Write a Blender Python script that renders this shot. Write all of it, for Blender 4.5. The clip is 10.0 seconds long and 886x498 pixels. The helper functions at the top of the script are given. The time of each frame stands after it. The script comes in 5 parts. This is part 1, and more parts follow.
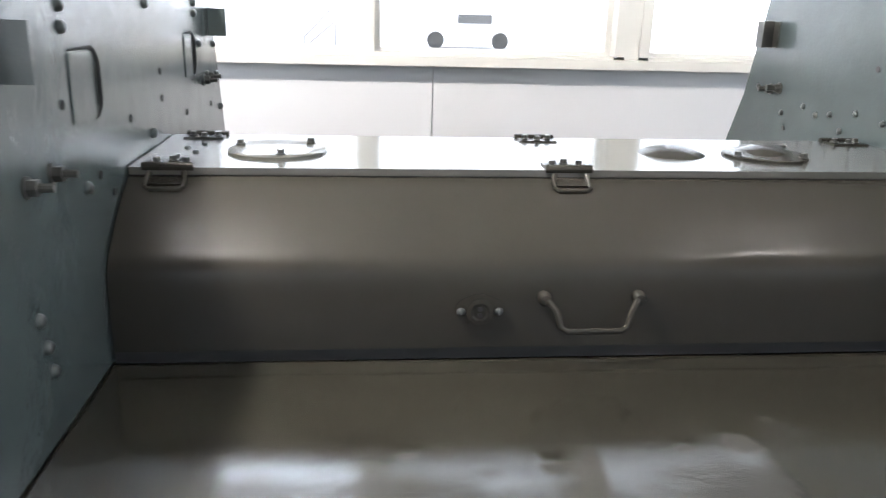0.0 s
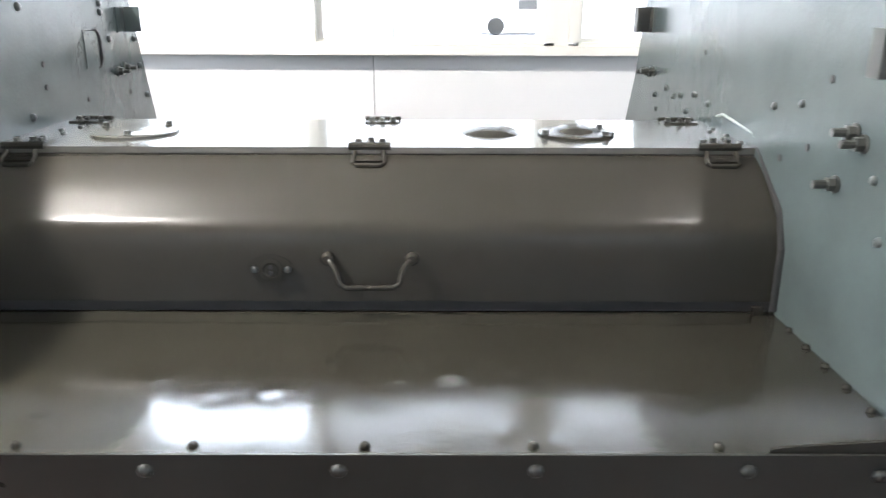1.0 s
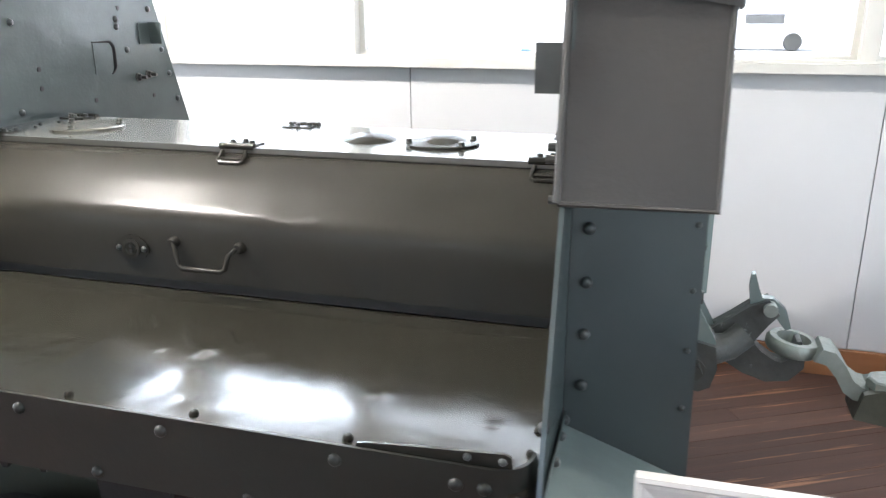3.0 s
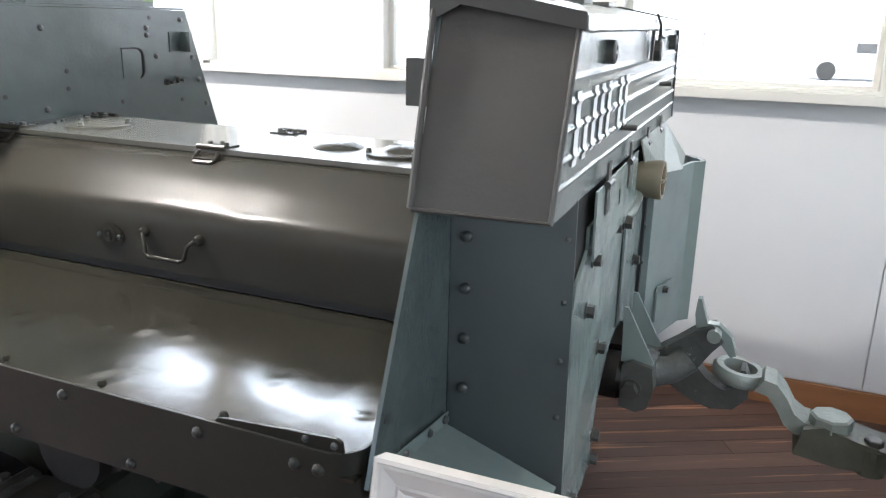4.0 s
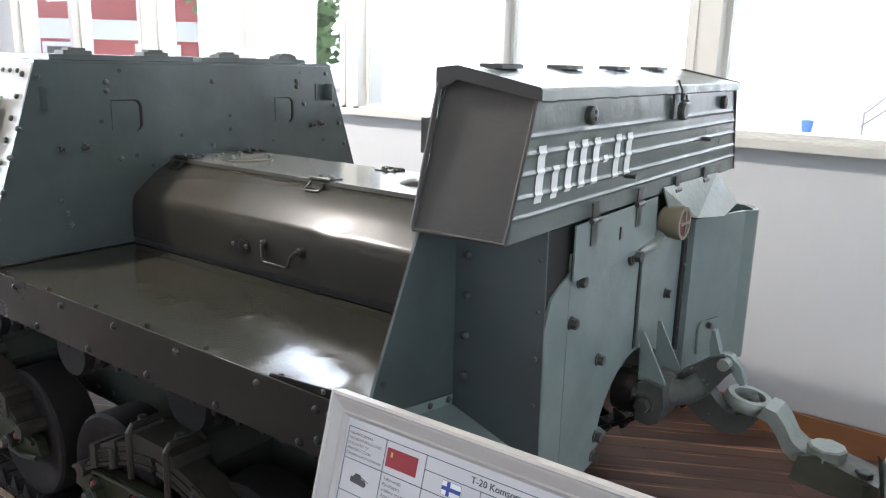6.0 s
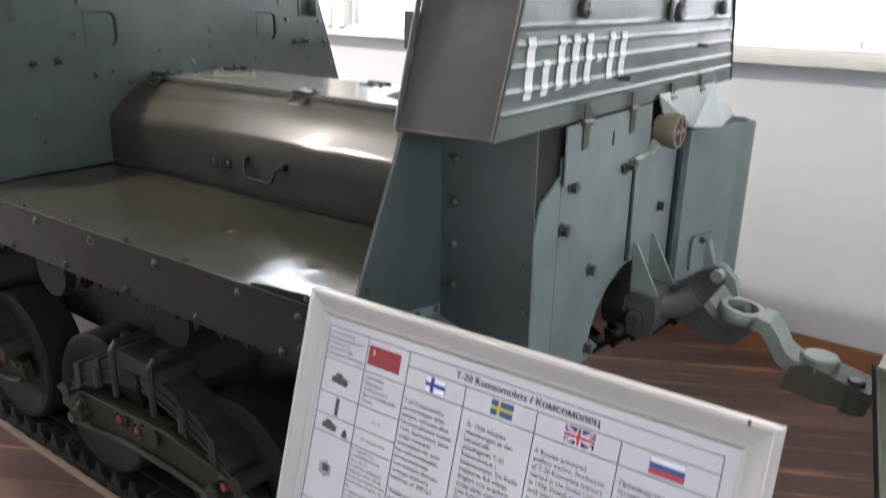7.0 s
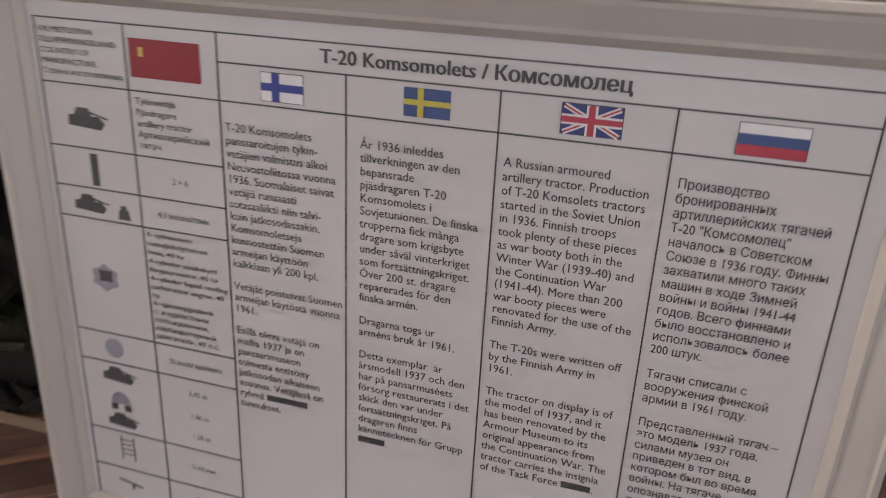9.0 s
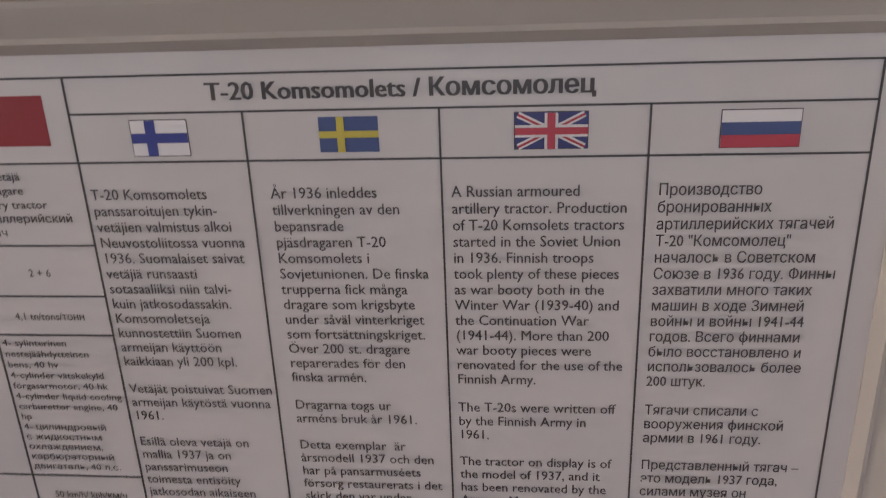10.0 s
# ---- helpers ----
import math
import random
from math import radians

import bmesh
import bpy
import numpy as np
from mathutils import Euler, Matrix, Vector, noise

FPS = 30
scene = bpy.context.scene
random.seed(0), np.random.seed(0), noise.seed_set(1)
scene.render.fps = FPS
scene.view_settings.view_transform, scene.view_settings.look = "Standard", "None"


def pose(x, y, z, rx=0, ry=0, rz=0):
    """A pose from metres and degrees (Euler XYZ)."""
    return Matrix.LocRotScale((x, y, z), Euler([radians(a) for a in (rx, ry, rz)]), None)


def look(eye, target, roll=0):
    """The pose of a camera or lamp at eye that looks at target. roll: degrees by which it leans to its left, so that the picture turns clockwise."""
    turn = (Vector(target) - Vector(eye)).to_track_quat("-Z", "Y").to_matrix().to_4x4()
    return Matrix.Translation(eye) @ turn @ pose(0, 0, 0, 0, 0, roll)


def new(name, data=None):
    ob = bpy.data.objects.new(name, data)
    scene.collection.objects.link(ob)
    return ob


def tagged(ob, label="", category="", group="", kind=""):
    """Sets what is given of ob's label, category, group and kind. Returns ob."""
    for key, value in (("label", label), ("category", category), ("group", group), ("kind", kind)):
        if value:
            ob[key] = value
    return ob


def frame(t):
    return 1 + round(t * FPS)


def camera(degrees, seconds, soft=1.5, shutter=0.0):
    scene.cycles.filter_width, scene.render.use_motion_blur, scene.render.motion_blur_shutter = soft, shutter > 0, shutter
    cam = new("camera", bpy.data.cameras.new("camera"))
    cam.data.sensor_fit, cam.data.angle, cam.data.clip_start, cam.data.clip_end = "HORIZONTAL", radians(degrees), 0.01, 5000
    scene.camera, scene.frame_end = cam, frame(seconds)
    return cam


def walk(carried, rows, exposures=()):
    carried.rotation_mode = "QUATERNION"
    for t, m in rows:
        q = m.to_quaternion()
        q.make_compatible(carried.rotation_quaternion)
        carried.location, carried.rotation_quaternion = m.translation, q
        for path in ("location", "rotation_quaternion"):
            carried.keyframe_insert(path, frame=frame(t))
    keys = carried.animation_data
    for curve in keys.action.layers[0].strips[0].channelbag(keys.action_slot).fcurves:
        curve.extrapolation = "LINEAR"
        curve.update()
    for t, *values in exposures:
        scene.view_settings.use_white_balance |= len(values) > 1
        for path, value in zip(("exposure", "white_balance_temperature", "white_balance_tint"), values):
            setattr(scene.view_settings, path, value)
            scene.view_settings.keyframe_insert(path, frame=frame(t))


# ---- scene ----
cam = camera(59.1, 10.0, 1.15, 0.4)
PATH = [
    (0, (-1.219, -1.606, 1.452), (-1.026, 0.292, 0.850), 1.6),
    (0.5, (-0.987, -1.674, 1.454), (-0.880, 0.230, 0.850), 0.4),
    (1, (-0.689, -1.829, 1.479), (-0.682, 0.068, 0.844), 0.2),
    (1.5, (-0.452, -1.800, 1.451), (-0.515, 0.100, 0.829), 0.3),
    (2, (-0.233, -1.739, 1.456), (-0.446, 0.142, 0.812), -0.1),
    (2.2, (-0.162, -1.730, 1.456), (-0.457, 0.142, 0.818), -0.5),
    (3.3, (0.260, -1.828, 1.485), (-0.342, -0.011, 0.907), 0.2),
    (3.5, (0.325, -1.813, 1.479), (-0.312, -0.003, 0.916), 0.6),
    (4, (0.499, -1.766, 1.480), (-0.267, -0.006, 0.920), 1.2),
    (4.5, (0.637, -1.802, 1.506), (-0.298, -0.121, 0.958), 0.8),
    (5, (0.840, -1.909, 1.529), (-0.316, -0.359, 1.017), 0.9),
    (5.2, (0.899, -1.935, 1.544), (-0.291, -0.402, 1.058), 1.1),
    (6.3, (0.963, -1.927, 1.535), (-0.194, -0.365, 1.064), 1.6),
    (6.5, (0.956, -1.918, 1.525), (-0.203, -0.364, 1.034), 1.6),
    (7, (0.950, -1.891, 1.460), (-0.170, -0.355, 0.836), 1.3),
    (7.5, (0.944, -1.859, 1.396), (-0.065, -0.383, 0.500), 0.2),
    (8, (0.896, -1.812, 1.340), (0.028, -0.362, 0.271), 0.2),
    (8.5, (0.763, -1.691, 1.287), (0.056, -0.219, 0.133), -0.7),
    (9, (0.637, -1.585, 1.21), (0.203, -0.083, -0.037), -0.9),
    (9.5, (0.586, -1.528, 1.174), (0.392, 0.012, -0.088), -0.9),
    (10, (0.574, -1.511, 1.168), (0.46, 0.075, -0.045), -2.2),
]
EXPOSURES = [(0.0, 1.38, 6150, 11), (0.5, 1.5, 6150, 11), (1.0, 1.72, 6150, 10), (2.2, 1.75, 6150, 10), (3.4, 1.58, 6150, 9), (4.0, 1.42, 6150, 9), (5.0, 1.3, 6150, 10), (6.5, 1.0, 6150, 10), (7.2, 1.2, 6500, 15), (8.0, 0.75, 7100, 19), (8.5, 0.62, 7300, 20), (9.2, 0.33, 7400, 21), (10.0, 0.17, 7500, 22)]
walk(cam, [(t, look(eye, goal, roll)) for t, eye, goal, roll in PATH], EXPOSURES)

# ---- daylight and lamps ----
world = bpy.data.worlds.new("world")
scene.world = world
world.use_nodes = True
wn = world.node_tree
sky = wn.nodes.new("ShaderNodeTexSky")
sky.sky_type = "NISHITA"
sky.sun_disc = False
sky.sun_elevation = radians(67)
sky.sun_rotation = radians(217)
wn.links.new(sky.outputs[0], wn.nodes["Background"].inputs[0])
wn.nodes["Background"].inputs[1].default_value = 0.15

sun = new("sun", bpy.data.lights.new("sun", "SUN"))
sun.data.energy, sun.data.angle, sun.data.color = 5.0, radians(0.5), (1.0, 0.95, 0.88)
sun.matrix_world = look((-6, -8, 24), (0, 0, 0))


def window_light(name, eye, target, sx, sy, watts, color=(0.80, 0.90, 1.0)):
    ob = new(name, bpy.data.lights.new(name, "AREA"))
    ob.data.shape, ob.data.size, ob.data.size_y = "RECTANGLE", sx, sy
    ob.data.energy, ob.data.color = watts, color
    ob.matrix_world = look(eye, target)
    return ob


WALL_Y, SOUTH_Y, EAST_X, WEST_X, CEIL = 1.48, -5.2, 4.6, -7.4, 2.9
for x, wide, watts in ((-5.26, 1.75, 16), (-3.24, 1.75, 20), (-1.71, 0.85, 10), (-0.73, 0.85, 1.2), (0.80, 1.75, 2.5), (2.82, 1.75, 3)):
    window_light("window_light", (x, WALL_Y + 0.18, 2.17), (x, -3, 1.7), wide, 0.44, watts, (0.80, 0.89, 1.0))
for x in (-5.0, -2.2, 0.6, 3.0):
    window_light("window_light", (x, SOUTH_Y - 0.05, 1.8), (x, 3, 1.4), 2.0, 1.2, 1.0, (0.86, 0.92, 1.0))
for y in (-3.4, -0.9):
    window_light("window_light", (EAST_X + 0.05, y, 1.8), (0, y, 1.2), 1.9, 1.2, 22, (0.86, 0.93, 1.0))
# West lamp has no seen source; added to brighten the bulkhead's front.
window_light("window_light", (WEST_X - 0.05, -2.2, 1.8), (0, -1.6, 1.3), 1.9, 1.15, 80, (0.88, 0.94, 1.0))


# ---- materials ----
def shade(name, color, rough=0.5, metal=0.0, var=0.2, scale=6.0, fine=90.0, bump=0.1, rough_var=0.1, wear=None, wear_scale=14.0, wear_at=0.68, stretch=(1, 1, 1), spec=0.5, relief=0.0, random_tint=0.0):
    m = bpy.data.materials.new(name)
    m.use_nodes = True
    nt = m.node_tree
    N, L = nt.nodes, nt.links
    b = N["Principled BSDF"]
    b.inputs["Metallic"].default_value = metal
    b.inputs["Specular IOR Level"].default_value = spec
    tc = N.new("ShaderNodeTexCoord")
    mp = N.new("ShaderNodeMapping")
    mp.inputs["Scale"].default_value = stretch
    geo = N.new("ShaderNodeNewGeometry")
    L.new(geo.outputs["Position"] if random_tint == 0.0 else tc.outputs["Object"], mp.inputs["Vector"])

    def noisy(sc, detail=4.0, ro=0.6):
        n = N.new("ShaderNodeTexNoise")
        n.inputs["Scale"].default_value = sc
        n.inputs["Detail"].default_value = detail
        n.inputs["Roughness"].default_value = ro
        L.new(mp.outputs["Vector"], n.inputs["Vector"])
        return n.outputs["Fac"]

    def mix(fac, a, c, kind="MIX"):
        x = N.new("ShaderNodeMix")
        x.data_type, x.blend_type = "RGBA", kind
        for sock, val in ((x.inputs[0], fac), (x.inputs[6], a), (x.inputs[7], c)):
            if isinstance(val, bpy.types.NodeSocket):
                L.new(val, sock)
            else:
                sock.default_value = val
        return x.outputs[2]

    def span(val, lo, hi, a=0.0, c=1.0):
        r = N.new("ShaderNodeMapRange")
        L.new(val, r.inputs["Value"])
        r.inputs["From Min"].default_value, r.inputs["From Max"].default_value = lo, hi
        r.inputs["To Min"].default_value, r.inputs["To Max"].default_value = a, c
        return r.outputs["Result"]

    c = (*color, 1)
    dark = tuple(v * (1 - var) for v in color) + (1,)
    light = tuple(min(1, v * (1 + var)) for v in color) + (1,)
    big, small = noisy(scale), noisy(fine, 3.0)
    col = mix(span(big, 0.25, 0.75), dark, light)
    col = mix(span(small, 0.4, 0.75, 0.0, 0.35), col, c)
    if wear:
        w = noisy(wear_scale, 6.0, 0.7)
        col = mix(span(w, wear_at, wear_at + 0.07), col, (*wear, 1))
    if random_tint:
        oi = N.new("ShaderNodeObjectInfo")
        k = span(oi.outputs["Random"], 0, 1, 1 - random_tint, 1 + random_tint)
        hsv = N.new("ShaderNodeHueSaturation")
        L.new(k, hsv.inputs["Value"])
        L.new(col, hsv.inputs["Color"])
        col = hsv.outputs["Color"]
    L.new(col, b.inputs["Base Color"])
    L.new(span(big, 0.3, 0.7, max(0.02, rough - rough_var), min(1, rough + rough_var)), b.inputs["Roughness"])
    if bump or relief:
        bp = N.new("ShaderNodeBump")
        bp.inputs["Strength"].default_value = bump
        bp.inputs["Distance"].default_value = 0.002
        L.new(small, bp.inputs["Height"])
        if relief:
            b2 = N.new("ShaderNodeBump")
            b2.inputs["Strength"].default_value = 1.0
            b2.inputs["Distance"].default_value = relief
            L.new(noisy(scale * 1.6, 2.0, 0.45), b2.inputs["Height"])
            L.new(b2.outputs["Normal"], bp.inputs["Normal"])
        L.new(bp.outputs["Normal"], b.inputs["Normal"])
    return m


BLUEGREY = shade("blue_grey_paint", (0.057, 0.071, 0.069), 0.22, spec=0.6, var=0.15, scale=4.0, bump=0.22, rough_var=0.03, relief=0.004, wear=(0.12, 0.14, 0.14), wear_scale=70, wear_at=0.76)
REARGREY = shade("pale_grey_green_paint", (0.168, 0.206, 0.194), 0.23, var=0.16, scale=5.0, bump=0.25, rough_var=0.035, relief=0.004, wear=(0.27, 0.30, 0.29), wear_scale=60, wear_at=0.74)
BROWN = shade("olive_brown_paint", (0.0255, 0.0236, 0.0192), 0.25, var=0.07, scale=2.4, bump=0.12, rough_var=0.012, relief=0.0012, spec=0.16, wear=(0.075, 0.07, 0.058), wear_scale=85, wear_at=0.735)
BEDPAINT = shade("worn_bed_paint", (0.022, 0.0208, 0.0158), 0.14, var=0.22, scale=5.0, fine=60.0, bump=0.10, rough_var=0.03, relief=0.0012)
BOXPAINT = shade("matt_brown_paint", (0.032, 0.0292, 0.0255), 0.5, var=0.14, scale=5.0, bump=0.35, relief=0.004, wear=(0.2, 0.18, 0.16), wear_scale=40, wear_at=0.75)
STEEL = shade("painted_fittings", (0.050, 0.050, 0.044), 0.42, metal=0.1, var=0.25, scale=20, bump=0.2, wear=(0.16, 0.155, 0.14), wear_scale=60, wear_at=0.70)
BOLT = shade("bolt_heads", (0.055, 0.060, 0.056), 0.38, metal=0.3, var=0.3, scale=40, bump=0.2)
# Near-black for small dark parts and for shade in gaps and recesses.
DARK = shade("black_parts_and_gap_shade", (0.012, 0.012, 0.011), 0.8, var=0.2, bump=0.0)
DARKSTEEL = shade("dirty_track_steel", (0.020, 0.0175, 0.0155), 0.6, metal=0.4, var=0.35, scale=24, bump=0.6, wear=(0.05, 0.04, 0.031), wear_scale=60, wear_at=0.60, spec=0.25)
SPRING = shade("grey_brown_spring_steel", (0.034, 0.030, 0.024), 0.55, metal=0.1, var=0.35, scale=30, bump=0.5, spec=0.25)
RUBBER = shade("worn_rubber", (0.016, 0.0135, 0.012), 0.75, var=0.3, scale=20, bump=0.5, spec=0.25)
OLIVE = shade("olive_green_paint", (0.023, 0.027, 0.0115), 0.5, var=0.3, scale=14, bump=0.4, spec=0.3, wear=(0.040, 0.036, 0.026), wear_scale=60, wear_at=0.62)
HULLGREEN = shade("dull_green_hull_paint", (0.042, 0.047, 0.034), 0.55, var=0.25, scale=7, bump=0.3)
REDDOT = shade("red_paint_mark", (0.22, 0.035, 0.03), 0.5, var=0.1, bump=0)
SKIRT = shade("dark_skirt_paint", (0.0165, 0.0170, 0.0140), 0.36, var=0.14, scale=4, bump=0.15, relief=0.002, spec=0.35, wear=(0.06, 0.06, 0.054), wear_scale=34, wear_at=0.74)
RIBPAINT = shade("dull_green_grey_box_paint", (0.108, 0.126, 0.116), 0.215, var=0.2, scale=6.0, bump=0.3, rough_var=0.03, relief=0.003, wear=(0.26, 0.28, 0.27), wear_scale=40, wear_at=0.70)
GUNPAINT = shade("yellow_olive_paint", (0.20, 0.212, 0.135), 0.38, var=0.14, scale=7, bump=0.25, relief=0.003, wear=(0.09, 0.085, 0.06), wear_scale=26, wear_at=0.66)
PALETOW = shade("pale_worn_tow_paint_and_lit_flap", (0.21, 0.235, 0.21), 0.38, metal=0.1, var=0.22, scale=18, bump=0.5, relief=0.002, wear=(0.08, 0.08, 0.075), wear_scale=28, wear_at=0.62)
TOWGREY = shade("cast_tow_steel", (0.068, 0.072, 0.066), 0.5, metal=0.1, var=0.3, scale=18, bump=0.8, relief=0.003, wear=(0.2, 0.22, 0.21), wear_scale=22, wear_at=0.62)
CLAMP = shade("dull_olive_clamp_paint", (0.060, 0.062, 0.044), 0.45, var=0.3, scale=18, bump=0.6, relief=0.003, wear=(0.13, 0.14, 0.12), wear_scale=30, wear_at=0.64)
NUMBERS = shade("white_marking_paint", (0.72, 0.73, 0.71), 0.5, var=0.06, bump=0.1)
LAMPBODY = shade("khaki_lamp_paint", (0.17, 0.15, 0.10), 0.5, var=0.2, bump=0.3)
LAMPLENS = shade("dull_red_lens", (0.16, 0.06, 0.06), 0.15, var=0.1, bump=0)
WALLPAINT = shade("white_wall_panel", (0.61, 0.61, 0.615), 0.55, var=0.02, scale=2, bump=0.06)
TRIM = shade("cream_window_paint", (0.60, 0.585, 0.54), 0.4, var=0.03, scale=5, bump=0.05)
CEILPAINT = shade("white_ceiling", (0.8, 0.79, 0.77), 0.7, var=0.03, bump=0.05)
BASEWOOD = shade("orange_brown_baseboard", (0.30, 0.13, 0.055), 0.4, var=0.2, scale=5, stretch=(0.4, 1, 3), bump=0.1)
PLANK = shade("dark_brown_floorboard", (0.115, 0.063, 0.047), 0.46, spec=0.35, var=0.40, scale=4.0, fine=60, stretch=(0.22, 6.0, 3.5), bump=0.25, rough_var=0.08, wear=(0.40, 0.20, 0.115), wear_scale=3.4, wear_at=0.555, random_tint=0.3)
FRAMEALU = shade("satin_aluminium_frame", (0.47, 0.445, 0.415), 0.42, metal=0.15, var=0.05, scale=4, bump=0.05, stretch=(0.3, 1, 1))
PAPER = shade("white_printed_sheet", (0.61, 0.595, 0.595), 0.24, rough_var=0.02, var=0.015, scale=3, bump=0.05, relief=0.0006)
INK = shade("black_ink", (0.07, 0.067, 0.07), 0.4, var=0.05, bump=0)
GREYINK = shade("grey_ink", (0.28, 0.28, 0.32), 0.4, var=0.2, scale=60, bump=0)
POSTMETAL = shade("dark_blue_grey_post", (0.06, 0.065, 0.075), 0.4, metal=0.5, var=0.1, bump=0.05)
FLAG = {k: shade("flag_" + k, v, 0.35, var=0.03, bump=0) for k, v in dict(red=(0.30, 0.02, 0.028), gold=(0.65, 0.42, 0.10), white=(0.78, 0.77, 0.78), navy=(0.035, 0.055, 0.28), blue=(0.05, 0.09, 0.24), yellow=(0.56, 0.48, 0.08), crimson=(0.50, 0.05, 0.08), deep=(0.04, 0.05, 0.20)).items()}
GRAVEL = shade("pale_yard_gravel", (0.62, 0.615, 0.61), 0.9, var=0.12, scale=0.6, bump=0.3)
REDWOOD = shade("falu_red_boarding", (0.46, 0.10, 0.09), 0.8, var=0.15, scale=2, bump=0.2)
WHITEWOOD = shade("white_outdoor_paint", (0.8, 0.8, 0.78), 0.6, var=0.05, bump=0.1)
ROOFGREY = shade("grey_roof", (0.3, 0.3, 0.3), 0.7, var=0.1, bump=0.2)
LEAF = shade("birch_leaves", (0.12, 0.20, 0.06), 0.6, var=0.35, scale=3, bump=0)
BARK = shade("pale_bark", (0.35, 0.32, 0.28), 0.8, var=0.3, scale=6, bump=0.4)
BLUEPLASTIC = shade("blue_bucket_plastic", (0.10, 0.22, 0.55), 0.4, var=0.05, bump=0)
CARWHITE = shade("white_car_paint", (0.8, 0.8, 0.8), 0.2, var=0.02, bump=0)

GLASS = bpy.data.materials.new("window_glass")
GLASS.use_nodes = True
gb = GLASS.node_tree.nodes["Principled BSDF"]
gb.inputs["Transmission Weight"].default_value = 1.0
gb.inputs["Roughness"].default_value = 0.0
gb.inputs["IOR"].default_value = 1.45

TUBE = bpy.data.materials.new("lit_globe")
TUBE.use_nodes = True
tb = TUBE.node_tree.nodes["Principled BSDF"]
tb.inputs["Emission Color"].default_value = (1.0, 0.92, 0.83, 1)
tb.inputs["Emission Strength"].default_value = 780.0


# ---- mesh helpers ----
def part(name, bm, material, parent=None, label="", smooth=False):
    bmesh.ops.recalc_face_normals(bm, faces=bm.faces)
    me = bpy.data.meshes.new(name)
    bm.to_mesh(me)
    bm.free()
    me.materials.append(material)
    if smooth:
        me.polygons.foreach_set("use_smooth", [True] * len(me.polygons))
        me.set_sharp_from_angle(angle=radians(38))
    ob = new(name, me)
    if parent:
        ob.parent = parent
    if label:
        tagged(ob, label)
    return ob


def piece(name, me, m, parent, label=""):
    ob = new(name, me)
    ob.parent = parent
    ob.matrix_basis = m
    if label:
        tagged(ob, label)
    return ob


def thing(name, label, category, at=(0, 0, 0), group="", kind=""):
    ob = new(name)
    ob.empty_display_size = 0.1
    return tagged(ob, label, category, group, kind)


def soften(bm, r, seg=2):
    if r:
        bmesh.ops.bevel(bm, geom=[e for e in bm.edges if len(e.link_faces) == 2 and e.calc_face_angle(0) > 0.5], offset=r, segments=seg, affect="EDGES", clamp_overlap=True)
    return bm


def add_box(bm, x0, x1, y0, y1, z0, z1):
    v = [bm.verts.new((x, y, z)) for x in (x0, x1) for y in (y0, y1) for z in (z0, z1)]
    for f in ((0, 1, 3, 2), (4, 6, 7, 5), (0, 4, 5, 1), (2, 3, 7, 6), (0, 2, 6, 4), (1, 5, 7, 3)):
        bm.faces.new([v[i] for i in f])
    return bm


def box(x0, x1, y0, y1, z0, z1, r=0.0):
    return soften(add_box(bmesh.new(), x0, x1, y0, y1, z0, z1), r)


def add_prism(bm, poly, off):
    off = Vector(off)
    a = [bm.verts.new(p) for p in poly]
    b = [bm.verts.new(Vector(p) + off) for p in poly]
    bm.faces.new(a)
    bm.faces.new(b[::-1])
    for i in range(len(a)):
        j = (i + 1) % len(a)
        bm.faces.new((a[i], b[i], b[j], a[j]))
    return bm


def prism(poly, off, r=0.0):
    return soften(add_prism(bmesh.new(), poly, off), r)


def add_cyl(bm, p0, p1, r0, r1=None, n=16):
    p0, p1 = Vector(p0), Vector(p1)
    r1 = r0 if r1 is None else r1
    q = (p1 - p0).to_track_quat("Z", "X").to_matrix()
    ring = [q @ Vector((math.cos(2 * math.pi * i / n), math.sin(2 * math.pi * i / n), 0)) for i in range(n)]
    a = [bm.verts.new(p0 + d * r0) for d in ring]
    b = [bm.verts.new(p1 + d * r1) for d in ring]
    bm.faces.new(a)
    bm.faces.new(b[::-1])
    for i in range(n):
        j = (i + 1) % n
        bm.faces.new((a[i], a[j], b[j], b[i]))
    return bm


def cyl(p0, p1, r0, r1=None, n=16, r=0.0):
    return soften(add_cyl(bmesh.new(), p0, p1, r0, r1, n), r)


def add_tube(bm, pts, r, n=10):
    pts = [Vector(p) for p in pts]
    rings, prev = [], None
    for i, p in enumerate(pts):
        d = (pts[min(i + 1, len(pts) - 1)] - pts[max(i - 1, 0)]).normalized()
        if prev is None:
            x = d.orthogonal().normalized()
        else:
            x = (prev - d * prev.dot(d)).normalized()
        prev = x
        y = d.cross(x)
        rr = r[i] if isinstance(r, (list, tuple)) else r
        rings.append([bm.verts.new(p + (x * math.cos(2 * math.pi * k / n) + y * math.sin(2 * math.pi * k / n)) * rr) for k in range(n)])
    for a, b in zip(rings, rings[1:]):
        for k in range(n):
            bm.faces.new((a[k], a[(k + 1) % n], b[(k + 1) % n], b[k]))
    bm.faces.new(rings[0][::-1])
    bm.faces.new(rings[-1])
    return bm


def tube(pts, r, n=10):
    return add_tube(bmesh.new(), pts, r, n)


